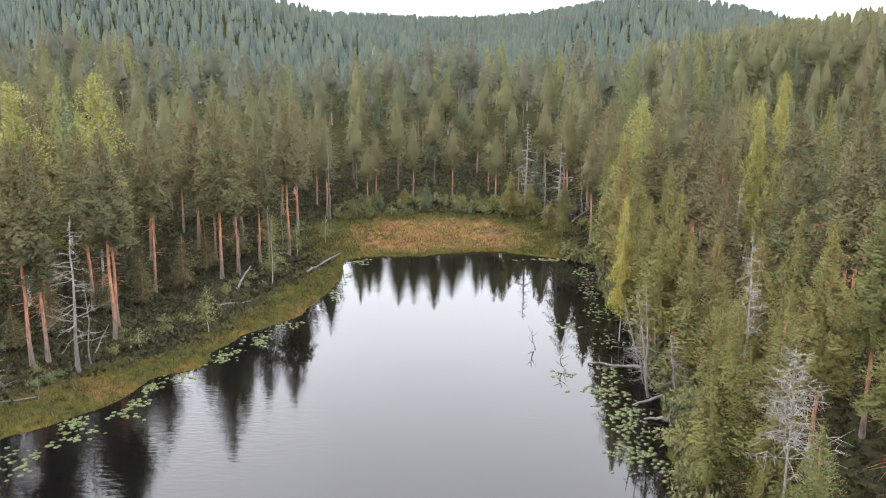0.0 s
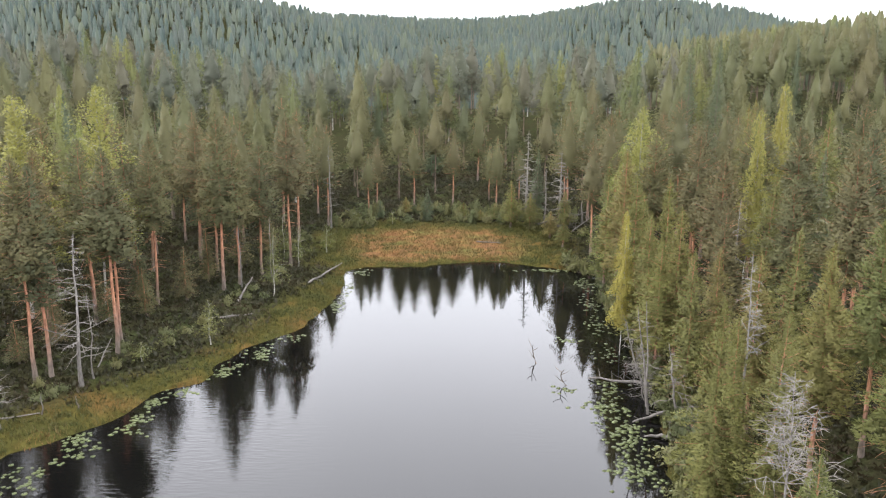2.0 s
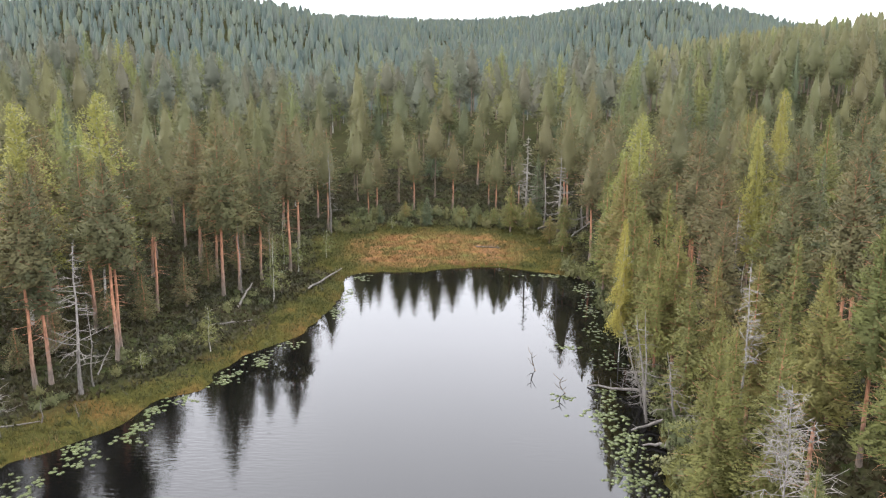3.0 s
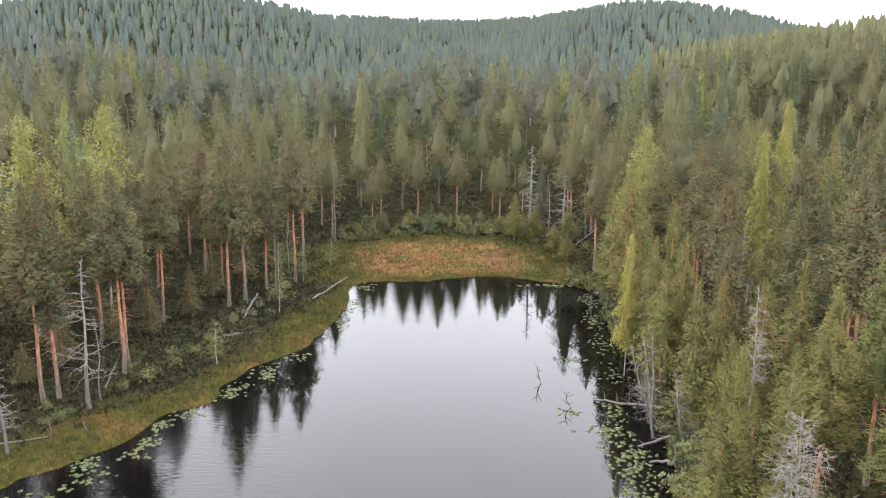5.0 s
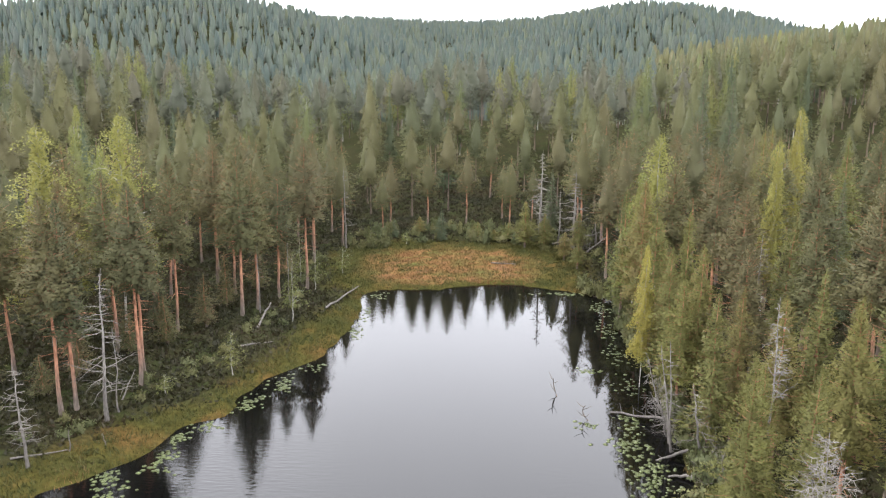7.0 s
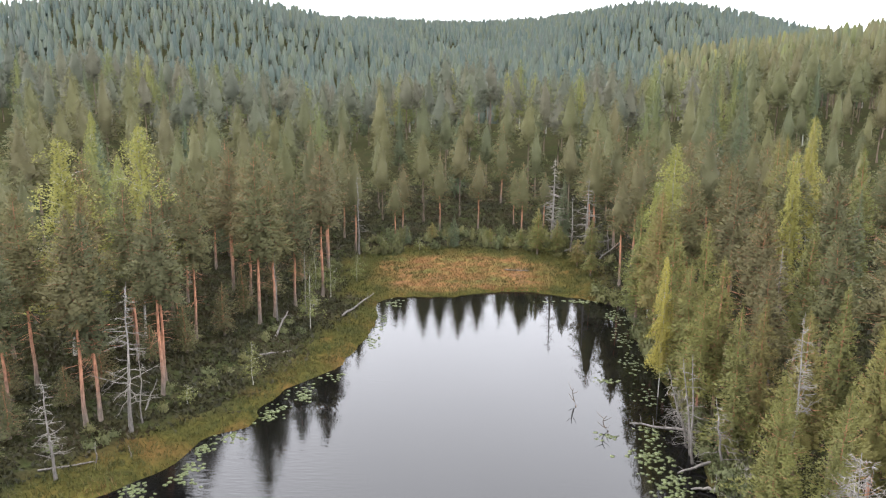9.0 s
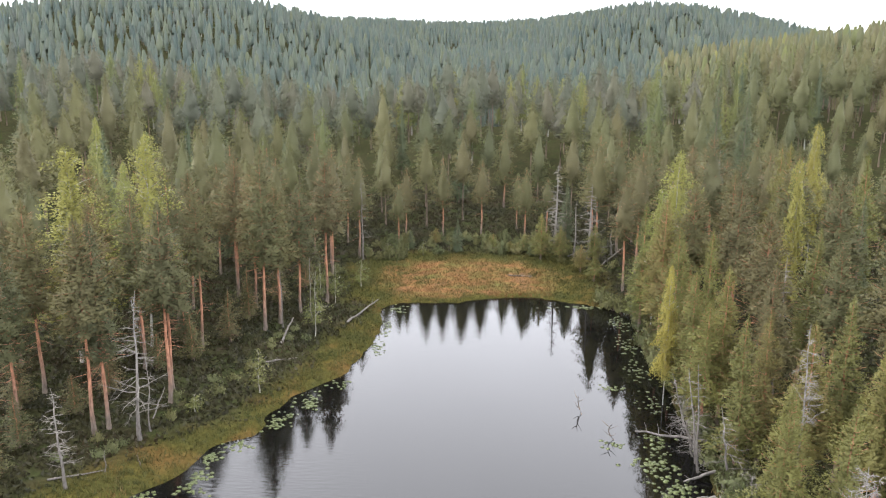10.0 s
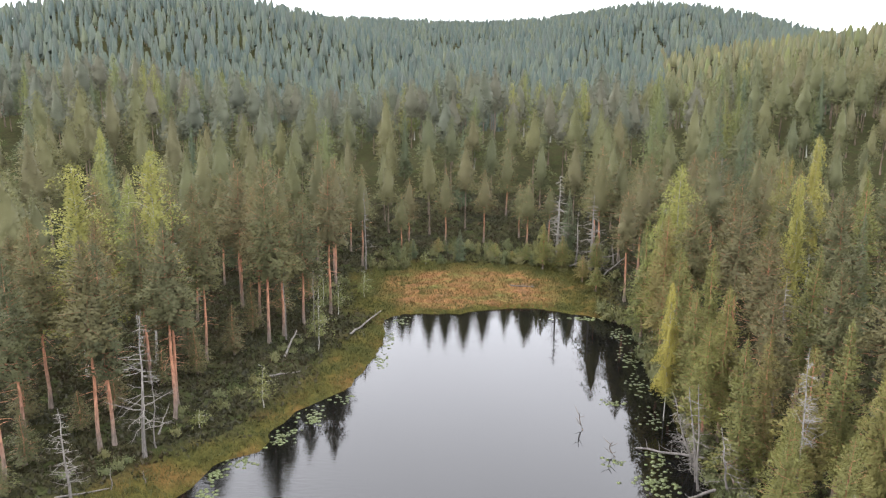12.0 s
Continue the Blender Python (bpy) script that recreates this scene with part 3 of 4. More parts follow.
LABELS = {
    "tall": ("pine", "tall pine with orange upper trunk and olive crown", "tree", "lakeside pines"),
    "bushy": ("pine", "dense pine with needles low on its trunk", "tree", "lakeside pines"),
    "young": ("pine", "young pine in the shade under taller pines", "tree", "lakeside pines"),
    "back": ("pine", "dull green pine in the forest's edge", "tree", "lakeside pines"),
    "spruce": ("spruce", "dark green narrow spruce among the pines", "tree", "spruces"),
    "birch": ("birch", "birch with pale trunk and yellowing leaves", "tree", "birches"),
    "young_birch": ("young_birch", "slender young birch with sparse yellow-green leaves", "tree", "birches"),
}
tree_rng = np.random.default_rng(77)


def plant(kind, x, y, height, which=None, wide=1.0, lean=0.0, label=""):
    name, text, category, group = LABELS[kind.replace("_fine", "")]
    kinds = TREES[kind]
    meshes = kinds[int(tree_rng.integers(len(kinds))) if which is None else which % len(kinds)]
    ob = tagged(new(name), label or text, category, group)
    k = height / 16.0
    ob.matrix_basis = pose(x, y, spot_height(x, y) - 0.03, lean * tree_rng.normal(), lean * tree_rng.normal(), float(tree_rng.uniform(0, 360))) @ Matrix.Diagonal((wide * (0.35 + 0.65 * k), wide * (0.35 + 0.65 * k), k, 1))
    for me in meshes:
        new(me.name.split(".")[0], me).parent = ob
    return ob


taken = []


def put(kind, x, y, top, **more):
    taken.append((x, y))
    return plant(kind, x, y, top - spot_height(x, y), **more)


# pines that stand out: plan and height of the top
for x, y, top in [(-29.3, 54.6, 16.8), (-28.7, 55.6, 16.2), (-25.6, 60.0, 16.9), (-25.9, 61.6, 16.0), (-27.0, 73.0, 14.8), (-22.0, 77.4, 18.4),
                  (-27.4, 88.0, 17.2), (-21.0, 79.6, 15.5), (-19.6, 83.5, 15.0), (-34.0, 50.0, 15.5), (-35.4, 55.5, 15.2), (-36.2, 61.2, 17.0),
                  (-17.4, 87.5, 17.0), (-31.6, 62.0, 16.5), (-30.0, 66.5, 16.8), (-24.6, 84.5, 16.0)]:
    put("tall", x, y, top)
for x, y, top in [(-15.9, 106.0, 14.9), (-5.0, 115.0, 13.6), (4.4, 129.0, 16.6), (15.4, 106.5, 18.0), (18.5, 108.0, 17.5), (0.5, 116.0, 13.2),
                  (-11.0, 110.0, 10.6), (6.5, 113.0, 12.5), (-19.0, 102.0, 16.5), (21.0, 103.0, 17.5)]:
    put("back", x, y, top)
for x, y, top in [(20.3, 60.5, 16.6), (25.2, 50.5, 18.6), (28.0, 66.0, 18.5), (23.6, 55.5, 15.5), (19.2, 55.2, 13.8), (21.5, 70.0, 17.5),
                  (30.0, 58.0, 18.8), (18.5, 74.0, 16.5), (28.8, 77.0, 19.5)]:
    put("tall", x, y, top)
for x, y, top in [(13.2, 37.0, 12.6), (15.2, 35.0, 12.7), (19.5, 40.0, 14.6), (14.2, 28.0, 9.3), (20.2, 33.5, 14.0), (24.0, 43.5, 16.0)]:
    put("tall_fine" if x > 19 else "bushy_fine", x, y, top)
for x, y, top in [(16.3, 43.5, 9.6), (18.6, 47.0, 12.5), (15.6, 50.2, 11.8), (17.8, 52.0, 11.5), (16.9, 58.0, 13.0), (16.0, 63.5, 11.0),
                  (18.0, 66.0, 14.0), (17.0, 70.5, 12.0), (16.8, 78.0, 13.5), (15.9, 73.0, 15.5), (15.7, 67.5, 13.8), (15.8, 80.5, 13.6), (15.4, 61.0, 12.0), (15.2, 56.5, 10.8), (17.5, 84.0, 9.5), (17.8, 88.5, 8.0), (21.5, 48.5, 13.5)]:
    put("bushy", x, y, top)

# birches
for x, y, top, wide in [(-31.4, 72.0, 21.0, 1.3), (-36.2, 68.0, 20.3, 1.5), (-50.0, 107.0, 19.5, 0.8), (18.9, 82.0, 18.7, 1.3), (16.6, 79.0, 15.4, 0.9),
                        (13.9, 62.5, 11.9, 0.65), (-37.2, 82.3, 17.0, 0.8), (27.5, 74.0, 19.0, 0.8)]:
    put("birch", x, y, top, wide=wide)
for x, y, top in [(-16.8, 76.0, 7.6), (-19.2, 63.0, 4.4), (-23.3, 58.8, 2.2), (-16.5, 87.5, 5.2), (-14.3, 93.5, 4.2),
                  (-18.6, 90.0, 6.0), (-12.0, 104.5, 3.6), (-7.5, 106.0, 3.4)]:
    put("young_birch", x, y, top)

# small conifers along the mire, spruces on the slope
for x, y, top in [(-2.9, 107.5, 6.2), (33.0, 116.0, 25.7), (36.0, 113.0, 23.5), (-9.3, 108.5, 4.4)]:
    put("spruce", x, y, top)
for x, y, top in [(8.0, 104.6, 7.8), (10.4, 104.0, 6.2), (4.2, 108.0, 3.2), (6.0, 107.6, 4.2), (12.6, 100.5, 4.5), (13.8, 97.0, 4.0), (2.0, 109.0, 4.0),
                  (-6.0, 110.0, 4.5), (14.6, 103.0, 6.5)]:
    put("bushy", x, y, top, wide=1.15)

for x, y, top in [(-33.5, 52.0, 5.0), (-32.0, 57.5, 4.2), (-36.5, 58.0, 6.5), (-30.8, 61.0, 5.2), (-33.2, 65.0, 6.8), (-28.6, 66.0, 4.6), (-31.4, 69.5, 7.0),
                  (-26.6, 69.0, 5.4), (-29.0, 74.0, 7.4), (-24.6, 74.2, 6.0), (-33.0, 47.5, 4.4), (-24.4, 80.5, 6.6), (-22.4, 86.0, 6.4), (-20.6, 92.5, 6.0)]:
    put("young", x, y, top, wide=1.1)


def scatter(rng, n, x0, x1, y0, y1, gap, keep):
    """Random standing places at least gap apart where keep(x, y, s) holds."""
    x, y = rng.uniform(x0, x1, n), rng.uniform(y0, y1, n)
    s = from_shore(x, y)
    ok = keep(x, y, s)
    cells, found = {}, []
    for px, py in taken:
        cells.setdefault((int(px // gap), int(py // gap)), []).append((px, py))
    for px, py in zip(x[ok], y[ok]):
        c = (int(px // gap), int(py // gap))
        near = [p for a in (-1, 0, 1) for b in (-1, 0, 1) for p in cells.get((c[0] + a, c[1] + b), ())]
        if all((px - a) ** 2 + (py - b) ** 2 > gap * gap for a, b in near):
            cells.setdefault(c, []).append((px, py))
            found.append((float(px), float(py)))
    return found


def wooded(x, y, s):
    """Where the forest stands: back from the bog and off the mire."""
    rim = np.where(x > 13, 1.2, np.where(y > 86, 4.0, 6.0))
    return (s > rim) & (bog_mask(x, y, s) < 0.5)


fill = np.random.default_rng(101)
count = 0
for x, y in scatter(fill, 6000, -56, 50, 26, 122, 4.6, lambda x, y, s: wooded(x, y, s) & (np.abs(x) < 0.56 * y + 8) & (s < 26)):
    if -60 < x < -8 and y < 96 and from_shore(x, y) < 11 and fill.random() < 0.45:
        continue
    if 64 < y < 88 and abs(x + 0.308 * y) < 2.4:
        continue
    taken.append((x, y))
    pick = fill.random()
    h = fill.uniform(12.5, 17.5)
    if y > 96 and abs(x) < 15:
        h = fill.uniform(5, 7.5) if y < 110 else fill.uniform(7.5, 10)
    if x > 13 and from_shore(x, y) < 5:
        h *= 0.7
    if pick < 0.06 and y > 50:
        plant("spruce", x, y, h)
    elif pick < 0.1 and y > 50 and x > 0:
        plant("birch", x, y, h * 1.02, wide=0.85)
    elif count < 200:
        count += 1
        if y < 46:
            plant("bushy_fine" if fill.random() < 0.5 else "tall_fine", x, y, h, lean=1.0)
        elif y < 92:
            plant("tall" if x < 0 or fill.random() < 0.45 else "bushy", x, y, h, lean=1.0)
        else:
            plant("back", x, y, h, lean=1.0)


# ---- woodland beyond, one mesh a kind ----
def woodland(name, label, places, kinds, skins, heights, rng, wide=1.0):
    vs, fs, ns, cs, ids, tints, n = [], [], [], [], [], [], 0
    for x, y in places:
        stem, crown = kinds[int(rng.integers(len(kinds)))]
        a, k = rng.uniform(0, 6.283), rng.uniform(*heights) / 16.0
        c, s = math.cos(a) * k * wide, math.sin(a) * k * wide
        z, hue = 0.0, rng.random()
        base = np.array([x, y, 0.0])
        for part_id, (v, f, m, cl) in enumerate((stem, crown)):
            w = np.column_stack([v[:, 0] * c - v[:, 1] * s, v[:, 0] * s + v[:, 1] * c, v[:, 2] * k]) + base
            vs.append(w)
            ns.append(np.column_stack([m[:, 0] * math.cos(a) - m[:, 1] * math.sin(a), m[:, 0] * math.sin(a) + m[:, 1] * math.cos(a), m[:, 2]]))
            cs.append(cl)
            fs.append(f + n)
            n += len(v)
            ids.append(np.full(len(f), part_id))
            tints.append(np.full(len(v), hue))
    lift = lie(np.array([p[0] for p in places]), np.array([p[1] for p in places]), from_shore(np.array([p[0] for p in places]), np.array([p[1] for p in places])))
    per = [len(v) for v in vs]
    up = np.repeat(np.repeat(lift, 2), per)
    v = np.concatenate(vs)
    v[:, 2] += up
    return tagged(new(name, raw_mesh(name, v, np.concatenate(fs), skins, np.concatenate(ids), True, np.concatenate(tints), np.concatenate(ns), np.concatenate(cs))), label, "forest", kind="stuff")


def stem_and_crown(made):
    """For woodland: the trunk and the rounded crown, with normals."""
    v, f = made[0]
    return (v, f, unit(v * np.array([1, 1, 0]) + 1e-6), np.full(len(v), 0.5)), made[2]


EDGE = dict(whorls=6, arms=3, length=0.52, width=0.24, sides=4, dead=2, heart=0.42, sprays=2200, rings=8, lobe=0.8)
LOW = dict(whorls=3, arms=2, length=0.66, width=0.3, sides=3, dead=0, heart=0.5, sprays=1300, rings=7, lobe=0.7)
edge_pines = [stem_and_crown(pine(s, c, w, thin=0.35, taper=t, **EDGE)) for s, c, t, w in ((91, 0.38, 0.66, 3.5), (92, 0.46, 0.56, 3.7), (93, 0.3, 0.78, 3.4), (94, 0.42, 0.68, 3.6))]
mid_pines = [stem_and_crown(pine(s, c, w, thin=0.3, taper=t, **LOW)) for s, c, t, w in ((71, 0.36, 0.66, 3.5), (72, 0.44, 0.56, 3.7), (73, 0.28, 0.78, 3.4), (74, 0.4, 0.68, 3.6))]
mid_spruces = [stem_and_crown(pine(s, 0.06, 2.9, thin=0.1, taper=1.0, **dict(LOW, heart=0.3))) for s in (75, 76)]
mid_birches = [stem_and_crown(pine(s, 0.18, 3.2, thin=0.4, taper=0.5, **dict(LOW, heart=0.2))) for s in (77, 78)]
far_pines = [stem_and_crown(hill_tree(s, w, t, 46, c, 1.45, 0.85)) for s, w, c, t in ((81, 4.6, 0.1, 0.56), (82, 5.1, 0.14, 0.46), (83, 4.2, 0.08, 0.66))]
rise_pines = [stem_and_crown(hill_tree(s, w, t, 150, c, 0.95, 0.5)) for s, w, c, t in ((181, 4.4, 0.14, 0.58), (182, 4.9, 0.2, 0.48), (183, 4.0, 0.1, 0.68))]
far_spruces = [stem_and_crown(hill_tree(s, w, 0.9, 50, 0.1, 1.3, 0.7)) for s, w in ((84, 3.6), (85, 3.2))]
far_birches = [stem_and_crown(hill_tree(s, 4.8, 0.44, 80, 0.15, 1.1, 0.65)) for s in (86, 87)]

wood = np.random.default_rng(202)


def three_woods(name, places, kinds, heights, shares, pine_skin=hazed_needles, spruce_skin=spruce_far, birch_skin=birch_far):
    pick = wood.random(len(places))
    for word, lo, hi, made, skins in (("pine", 0, shares[0], kinds[0], (spruce_bark, pine_skin)), ("spruce", shares[0], shares[1], kinds[1], (spruce_bark, spruce_skin)), ("birch", shares[1], 1.01, kinds[2], (birch_bark, birch_skin))):
        chosen = [p for p, r in zip(places, pick) if lo <= r < hi]
        if chosen:
            woodland(word + "_" + name, "dense " + word + " trees of the " + name.replace("_", " "), chosen, made, skins, heights, wood)


edge = scatter(wood, 6000, -75, 75, 40, 150, 5.6, lambda x, y, s: wooded(x, y, s) & (np.abs(x) < 0.57 * y + 8) & ((s > 26) | (y > 122)))
behind = [p for p in edge if abs(p[0]) < 17 and p[1] < 132]
three_woods("mire_edge_forest", behind, (edge_pines, mid_spruces, mid_birches), (11, 14), (0.9, 0.96), edge_needles)
east_side = [p for p in edge if p[0] > 42]
three_woods("east_slope_forest", east_side, (edge_pines, mid_spruces, mid_birches), (8.5, 13.5), (0.88, 0.95), edge_needles)
three_woods("forest_edge", [p for p in edge if p not in behind and p[0] <= 42], (edge_pines, mid_spruces, mid_birches), (11, 18.5), (0.86, 0.94), edge_needles)
slope = [p for p in scatter(wood, 14000, -140, 150, 150, 262, 5.2, lambda x, y, s: (np.abs(x) < 0.6 * y + 10)) if p[0] > 62 and p[1] < 225 or wood.random() < 0.76]
leafy_belt = [p for p in slope if p[1] > 165 and (5 < p[0] < 78 or -120 < p[0] < -55) and wood.random() < 0.4]
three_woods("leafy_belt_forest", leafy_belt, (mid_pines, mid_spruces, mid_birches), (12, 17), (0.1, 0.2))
slope = [p for p in slope if p not in leafy_belt]
three_woods("east_ridge_forest", [p for p in slope if p[0] > 45], (mid_pines, mid_spruces, mid_birches), (12, 16), (0.84, 0.9), edge_needles)
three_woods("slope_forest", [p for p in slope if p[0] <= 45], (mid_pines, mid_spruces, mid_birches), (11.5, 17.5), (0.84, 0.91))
hills = scatter(wood, 90000, -420, 520, 262, 1130, 4.5, lambda x, y, s: (np.abs(x) < 0.6 * y + 10) & (((y < 700) & (x < 0.22 * y + 5)) | ((x > 0) & (x < 420) & (y > 520) & (y < 830)) | ((np.abs(x + 20) < 190) & (y > 860))))
three_woods("lower_hill_forest", [p for p in hills if p[1] < 430], (rise_pines, far_spruces, far_birches), (8, 14), (0.74, 0.88), hazed_hill_needles, hazed_hill_needles, hazed_hill_leaves)
three_woods("hill_forest", [p for p in hills if p[1] >= 430], (far_pines, far_spruces, far_birches), (7.5, 14.5), (0.66, 0.84), hazed_hill_needles, hazed_hill_needles, hazed_hill_leaves)
east_rise = scatter(wood, 9000, 50, 330, 225, 520, 5.2, lambda x, y, s: (x < 0.6 * y + 10) & (x > 0.22 * y + 5) & ((x > 150) | (y > 262)))
three_woods("east_rise_forest", east_rise, (rise_pines, far_spruces, far_birches), (8.5, 13), (0.86, 0.94), edge_needles)
ring = scatter(wood, 600, -95, 95, -90, 60, 6.0, lambda x, y, s: (s > 4) & (np.abs(x) > 0.6 * y + 16))
three_woods("near_shore_forest", ring, (far_pines, far_spruces, far_birches), (13, 18), (0.8, 0.9))


# ---- dead trees ----
def bare(name, label, x, y, top, seed, first, wide, whorls, arms, twigs, foot=0.14, lean=(0, 0), rise=(-28, 18)):
    base = spot_height(x, y)
    h = top - base
    v, f = snag(seed, first, wide, whorls, arms, twigs, h, foot, rise)
    ob = tagged(new(name, raw_mesh(name, v, f, dead_wood, smooth=True)), label, "dead tree", "dead trees")
    ob.matrix_basis = pose(x, y, base, lean[0], lean[1], 0)
    return ob


bare("dead_pine", "tall bleached dead pine with drooping bare boughs", -25.8, 54.0, 11.8, 301, 0.18, 2.8, 28, 2, 4, 0.17, (0, 4))
bare("dead_sapling", "thin grey dead stem beside a dead pine", -25.4, 55.2, 7.0, 302, 0.5, 0.8, 5, 2, 1, 0.07)
bare("dead_spruce", "small silvery dead spruce with dense bare twigs", -28.1, 47.3, 7.3, 303, 0.2, 1.5, 18, 4, 3, 0.12)
bare("dead_spruce", "tall grey dead spruce at the mire's edge", 10.3, 108.5, 13.7, 304, 0.12, 2.2, 26, 5, 3, 0.22)
bare("dead_pine", "white dead pine with broken boughs near the mire", 14.2, 104.5, 11.5, 305, 0.08, 2.8, 20, 4, 4, 0.24)
bare("dead_sapling", "pale dead stem near the mire", 12.4, 105.5, 9.0, 306, 0.2, 1.2, 14, 3, 2, 0.14)
bare("tree_stump", "tall broken grey trunk among the pines", 17.6, 107.0, 5.4, 307, 0.6, 0.5, 2, 1, 0, 0.17)
bare("dead_pine", "dead grey pine with a tangle of fine twigs", 14.8, 31.8, 10.9, 308, 0.5, 2.7, 18, 5, 9, 0.09, rise=(-5, 48))
bare("dead_pine", "silvery dead pine top among green pines", 17.6, 45.2, 12.9, 309, 0.5, 1.7, 16, 4, 6, 0.12, rise=(-20, 45))
bare("dead_pine", "bare grey pine with thin twigs", 21.0, 58.5, 13.5, 310, 0.35, 2.0, 12, 3, 3, 0.13)
bare("dead_pine", "leaning white dead trunk over the water", 13.9, 52.6, 7.5, 311, 0.2, 2.0, 9, 3, 3, 0.12, (4, -9))
bare("dead_pine", "dead pine with tangled low boughs on the bank", 15.0, 49.0, 6.0, 312, 0.1, 2.4, 9, 3, 3, 0.12, (0, -12))
bare("dead_birch", "thin white dead birch trunk on the bank", 13.7, 51.4, 8.0, 321, 0.45, 1.2, 7, 2, 3, 0.1, (0, -5))
bare("dead_birch", "leaning pale dead birch over the water", 14.3, 55.0, 6.2, 322, 0.35, 1.5, 8, 3, 3, 0.09, (3, -16))
bare("dead_shrub", "low tangle of bare grey boughs by the water", 14.2, 57.6, 2.6, 323, 0.05, 2.2, 9, 4, 5, 0.06, (0, -14), (-10, 50))
bare("dead_shrub", "low tangle of bare grey boughs by the water", 14.0, 53.6, 2.8, 324, 0.05, 2.3, 9, 4, 5, 0.06, (0, -18), (-10, 50))
bare("dead_shrub", "bare grey twigs under the pines on the bank", 15.4, 46.0, 3.0, 325, 0.05, 2.0, 9, 4, 5, 0.06, (0, -8), (-10, 55))
bare("dead_shrub", "bare grey twigs at the mire's edge", 15.6, 104.0, 3.2, 326, 0.05, 2.2, 9, 4, 4, 0.06, (0, 0), (-5, 50))
bare("dead_sapling", "grey dead stem on the forest edge", -17.9, 80.6, 7.5, 313, 0.3, 0.8, 6, 2, 1, 0.08)
bare("dead_sapling", "thin bare stem on the forest edge", -20.4, 78.0, 9.0, 314, 0.4, 0.9, 8, 2, 1, 0.08)
bare("dead_pine", "grey half-bare dead pine in the forest edge", -15.2, 104.0, 12.0, 315, 0.25, 1.6, 12, 3, 2, 0.13)
bare("dead_sapling", "small dead stem on the bog", -24.4, 50.4, 1.4, 316, 0.5, 0.3, 2, 1, 0, 0.05)
bare("dead_sapling", "short dead stake at the end of a fallen log", -26.5, 49.4, 1.9, 317, 0.7, 0.2, 1, 1, 0, 0.06)


def fallen(label, a, b, radius, seed, twigs=6, reach=0.9):
    """A fallen stem from a to b, each a place and a height over the ground or water."""
    rng = np.random.default_rng(seed)
    ends = [np.array([x, y, max(spot_height(x, y), 0.0) + h]) for x, y, h in (a, b)]
    s = np.linspace(0, 1, 7)[:, None]
    p = ends[0] + (ends[1] - ends[0]) * s
    p[1:-1] += rng.normal(0, radius * 0.5, (5, 3))
    bits = [tube(p, np.linspace(radius, radius * 0.45, 7), 8)]
    for _ in range(twigs):
        j = rng.integers(1, 6)
        d = p[j + 1] - p[j]
        az = math.atan2(d[1], d[0]) + rng.choice([-1, 1]) * rng.uniform(0.5, 1.3)
        bits.append(tube(arm(rng, p[j], az, radians(rng.uniform(-10, 45)), reach * rng.uniform(0.4, 1.1), -0.15, 4), [0.03, 0.022, 0.015, 0.006], 4))
    v, f = joined(bits)
    mid = p[3].copy()
    ob = tagged(new("fallen_log", raw_mesh("fallen_log", v - mid, f, dead_wood, smooth=True)), label, "log", "fallen logs")
    ob.matrix_basis = pose(*mid)
    return ob


fallen("long bleached fallen log with branch stubs on the bog", (-14.3, 80.6, 0.12), (-11.75, 88.0, 0.55), 0.13, 401, 8, 1.0)
fallen("broken grey log leaning in the undergrowth", (-19.7, 73.5, 0.1), (-19.3, 78.0, 1.2), 0.14, 402, 3, 0.7)
fallen("bleached log lying across the bog", (-20.1, 69.0, 0.1), (-17.5, 70.3, 0.12), 0.11, 403, 2, 0.5)
fallen("thin pale log lying on the bog", (-29.6, 48.0, 0.08), (-26.5, 49.4, 0.12), 0.08, 404, 2, 0.4)
fallen("leaning dead branch at a pine's foot", (-26.0, 57.2, 0.05), (-26.0, 60.0, 1.3), 0.06, 405, 3, 0.6)
fallen("fallen birch reaching from the bank into the water", (15.2, 54.6, 0.5), (10.6, 57.4, 0.08), 0.14, 406, 12, 1.5)
fallen("short sunken log by the lily leaves", (14.6, 50.6, 0.3), (12.3, 50.0, 0.05), 0.13, 407, 4, 0.8)
fallen("short log end on the bank", (14.2, 47.6, 0.3), (12.6, 47.9, 0.05), 0.14, 408, 2, 0.5)
fallen("weathered branch lying on the mire", (3.4, 98.6, 0.1), (6.4, 98.3, 0.15), 0.09, 409, 8, 0.8)
fallen("fallen white trunk at the mire's edge", (11.5, 104.5, 0.5), (18.0, 106.5, 1.6), 0.12, 410, 10, 1.6)
fallen("fallen grey trunk at the mire's edge", (15.5, 101.5, 0.4), (19.0, 105.5, 1.4), 0.1, 411, 10, 1.4)


def driftwood(label, x, y, seed, high):
    rng = np.random.default_rng(seed)
    s = np.linspace(0, 1, 7)
    p = np.column_stack([0.5 * np.sin(s * 2.6) * high, 0.3 * s, -0.25 + (high + 0.25) * s])
    bits = [tube(p, np.linspace(0.055, 0.02, 7), 6)]
    for j, az in ((2, 0.4), (2, 2.6), (4, 3.4), (5, 0.2)):
        bits.append(tube(arm(rng, p[j], az, radians(20), high * 0.5, 0.3, 4), [0.03, 0.024, 0.018, 0.008], 5))
    v, f = joined(bits)
    ob = tagged(new("driftwood", raw_mesh("driftwood", v, f, spruce_bark, smooth=True)), label, "branch", "driftwood")
    ob.matrix_basis = pose(x, y, 0, 0, 0, rng.uniform(0, 360))


driftwood("dark crooked branch sticking out of the water", 7.1, 60.2, 421, 1.5)
driftwood("thin curved dark branch sticking out of the water", 9.0, 56.0, 422, 1.3)


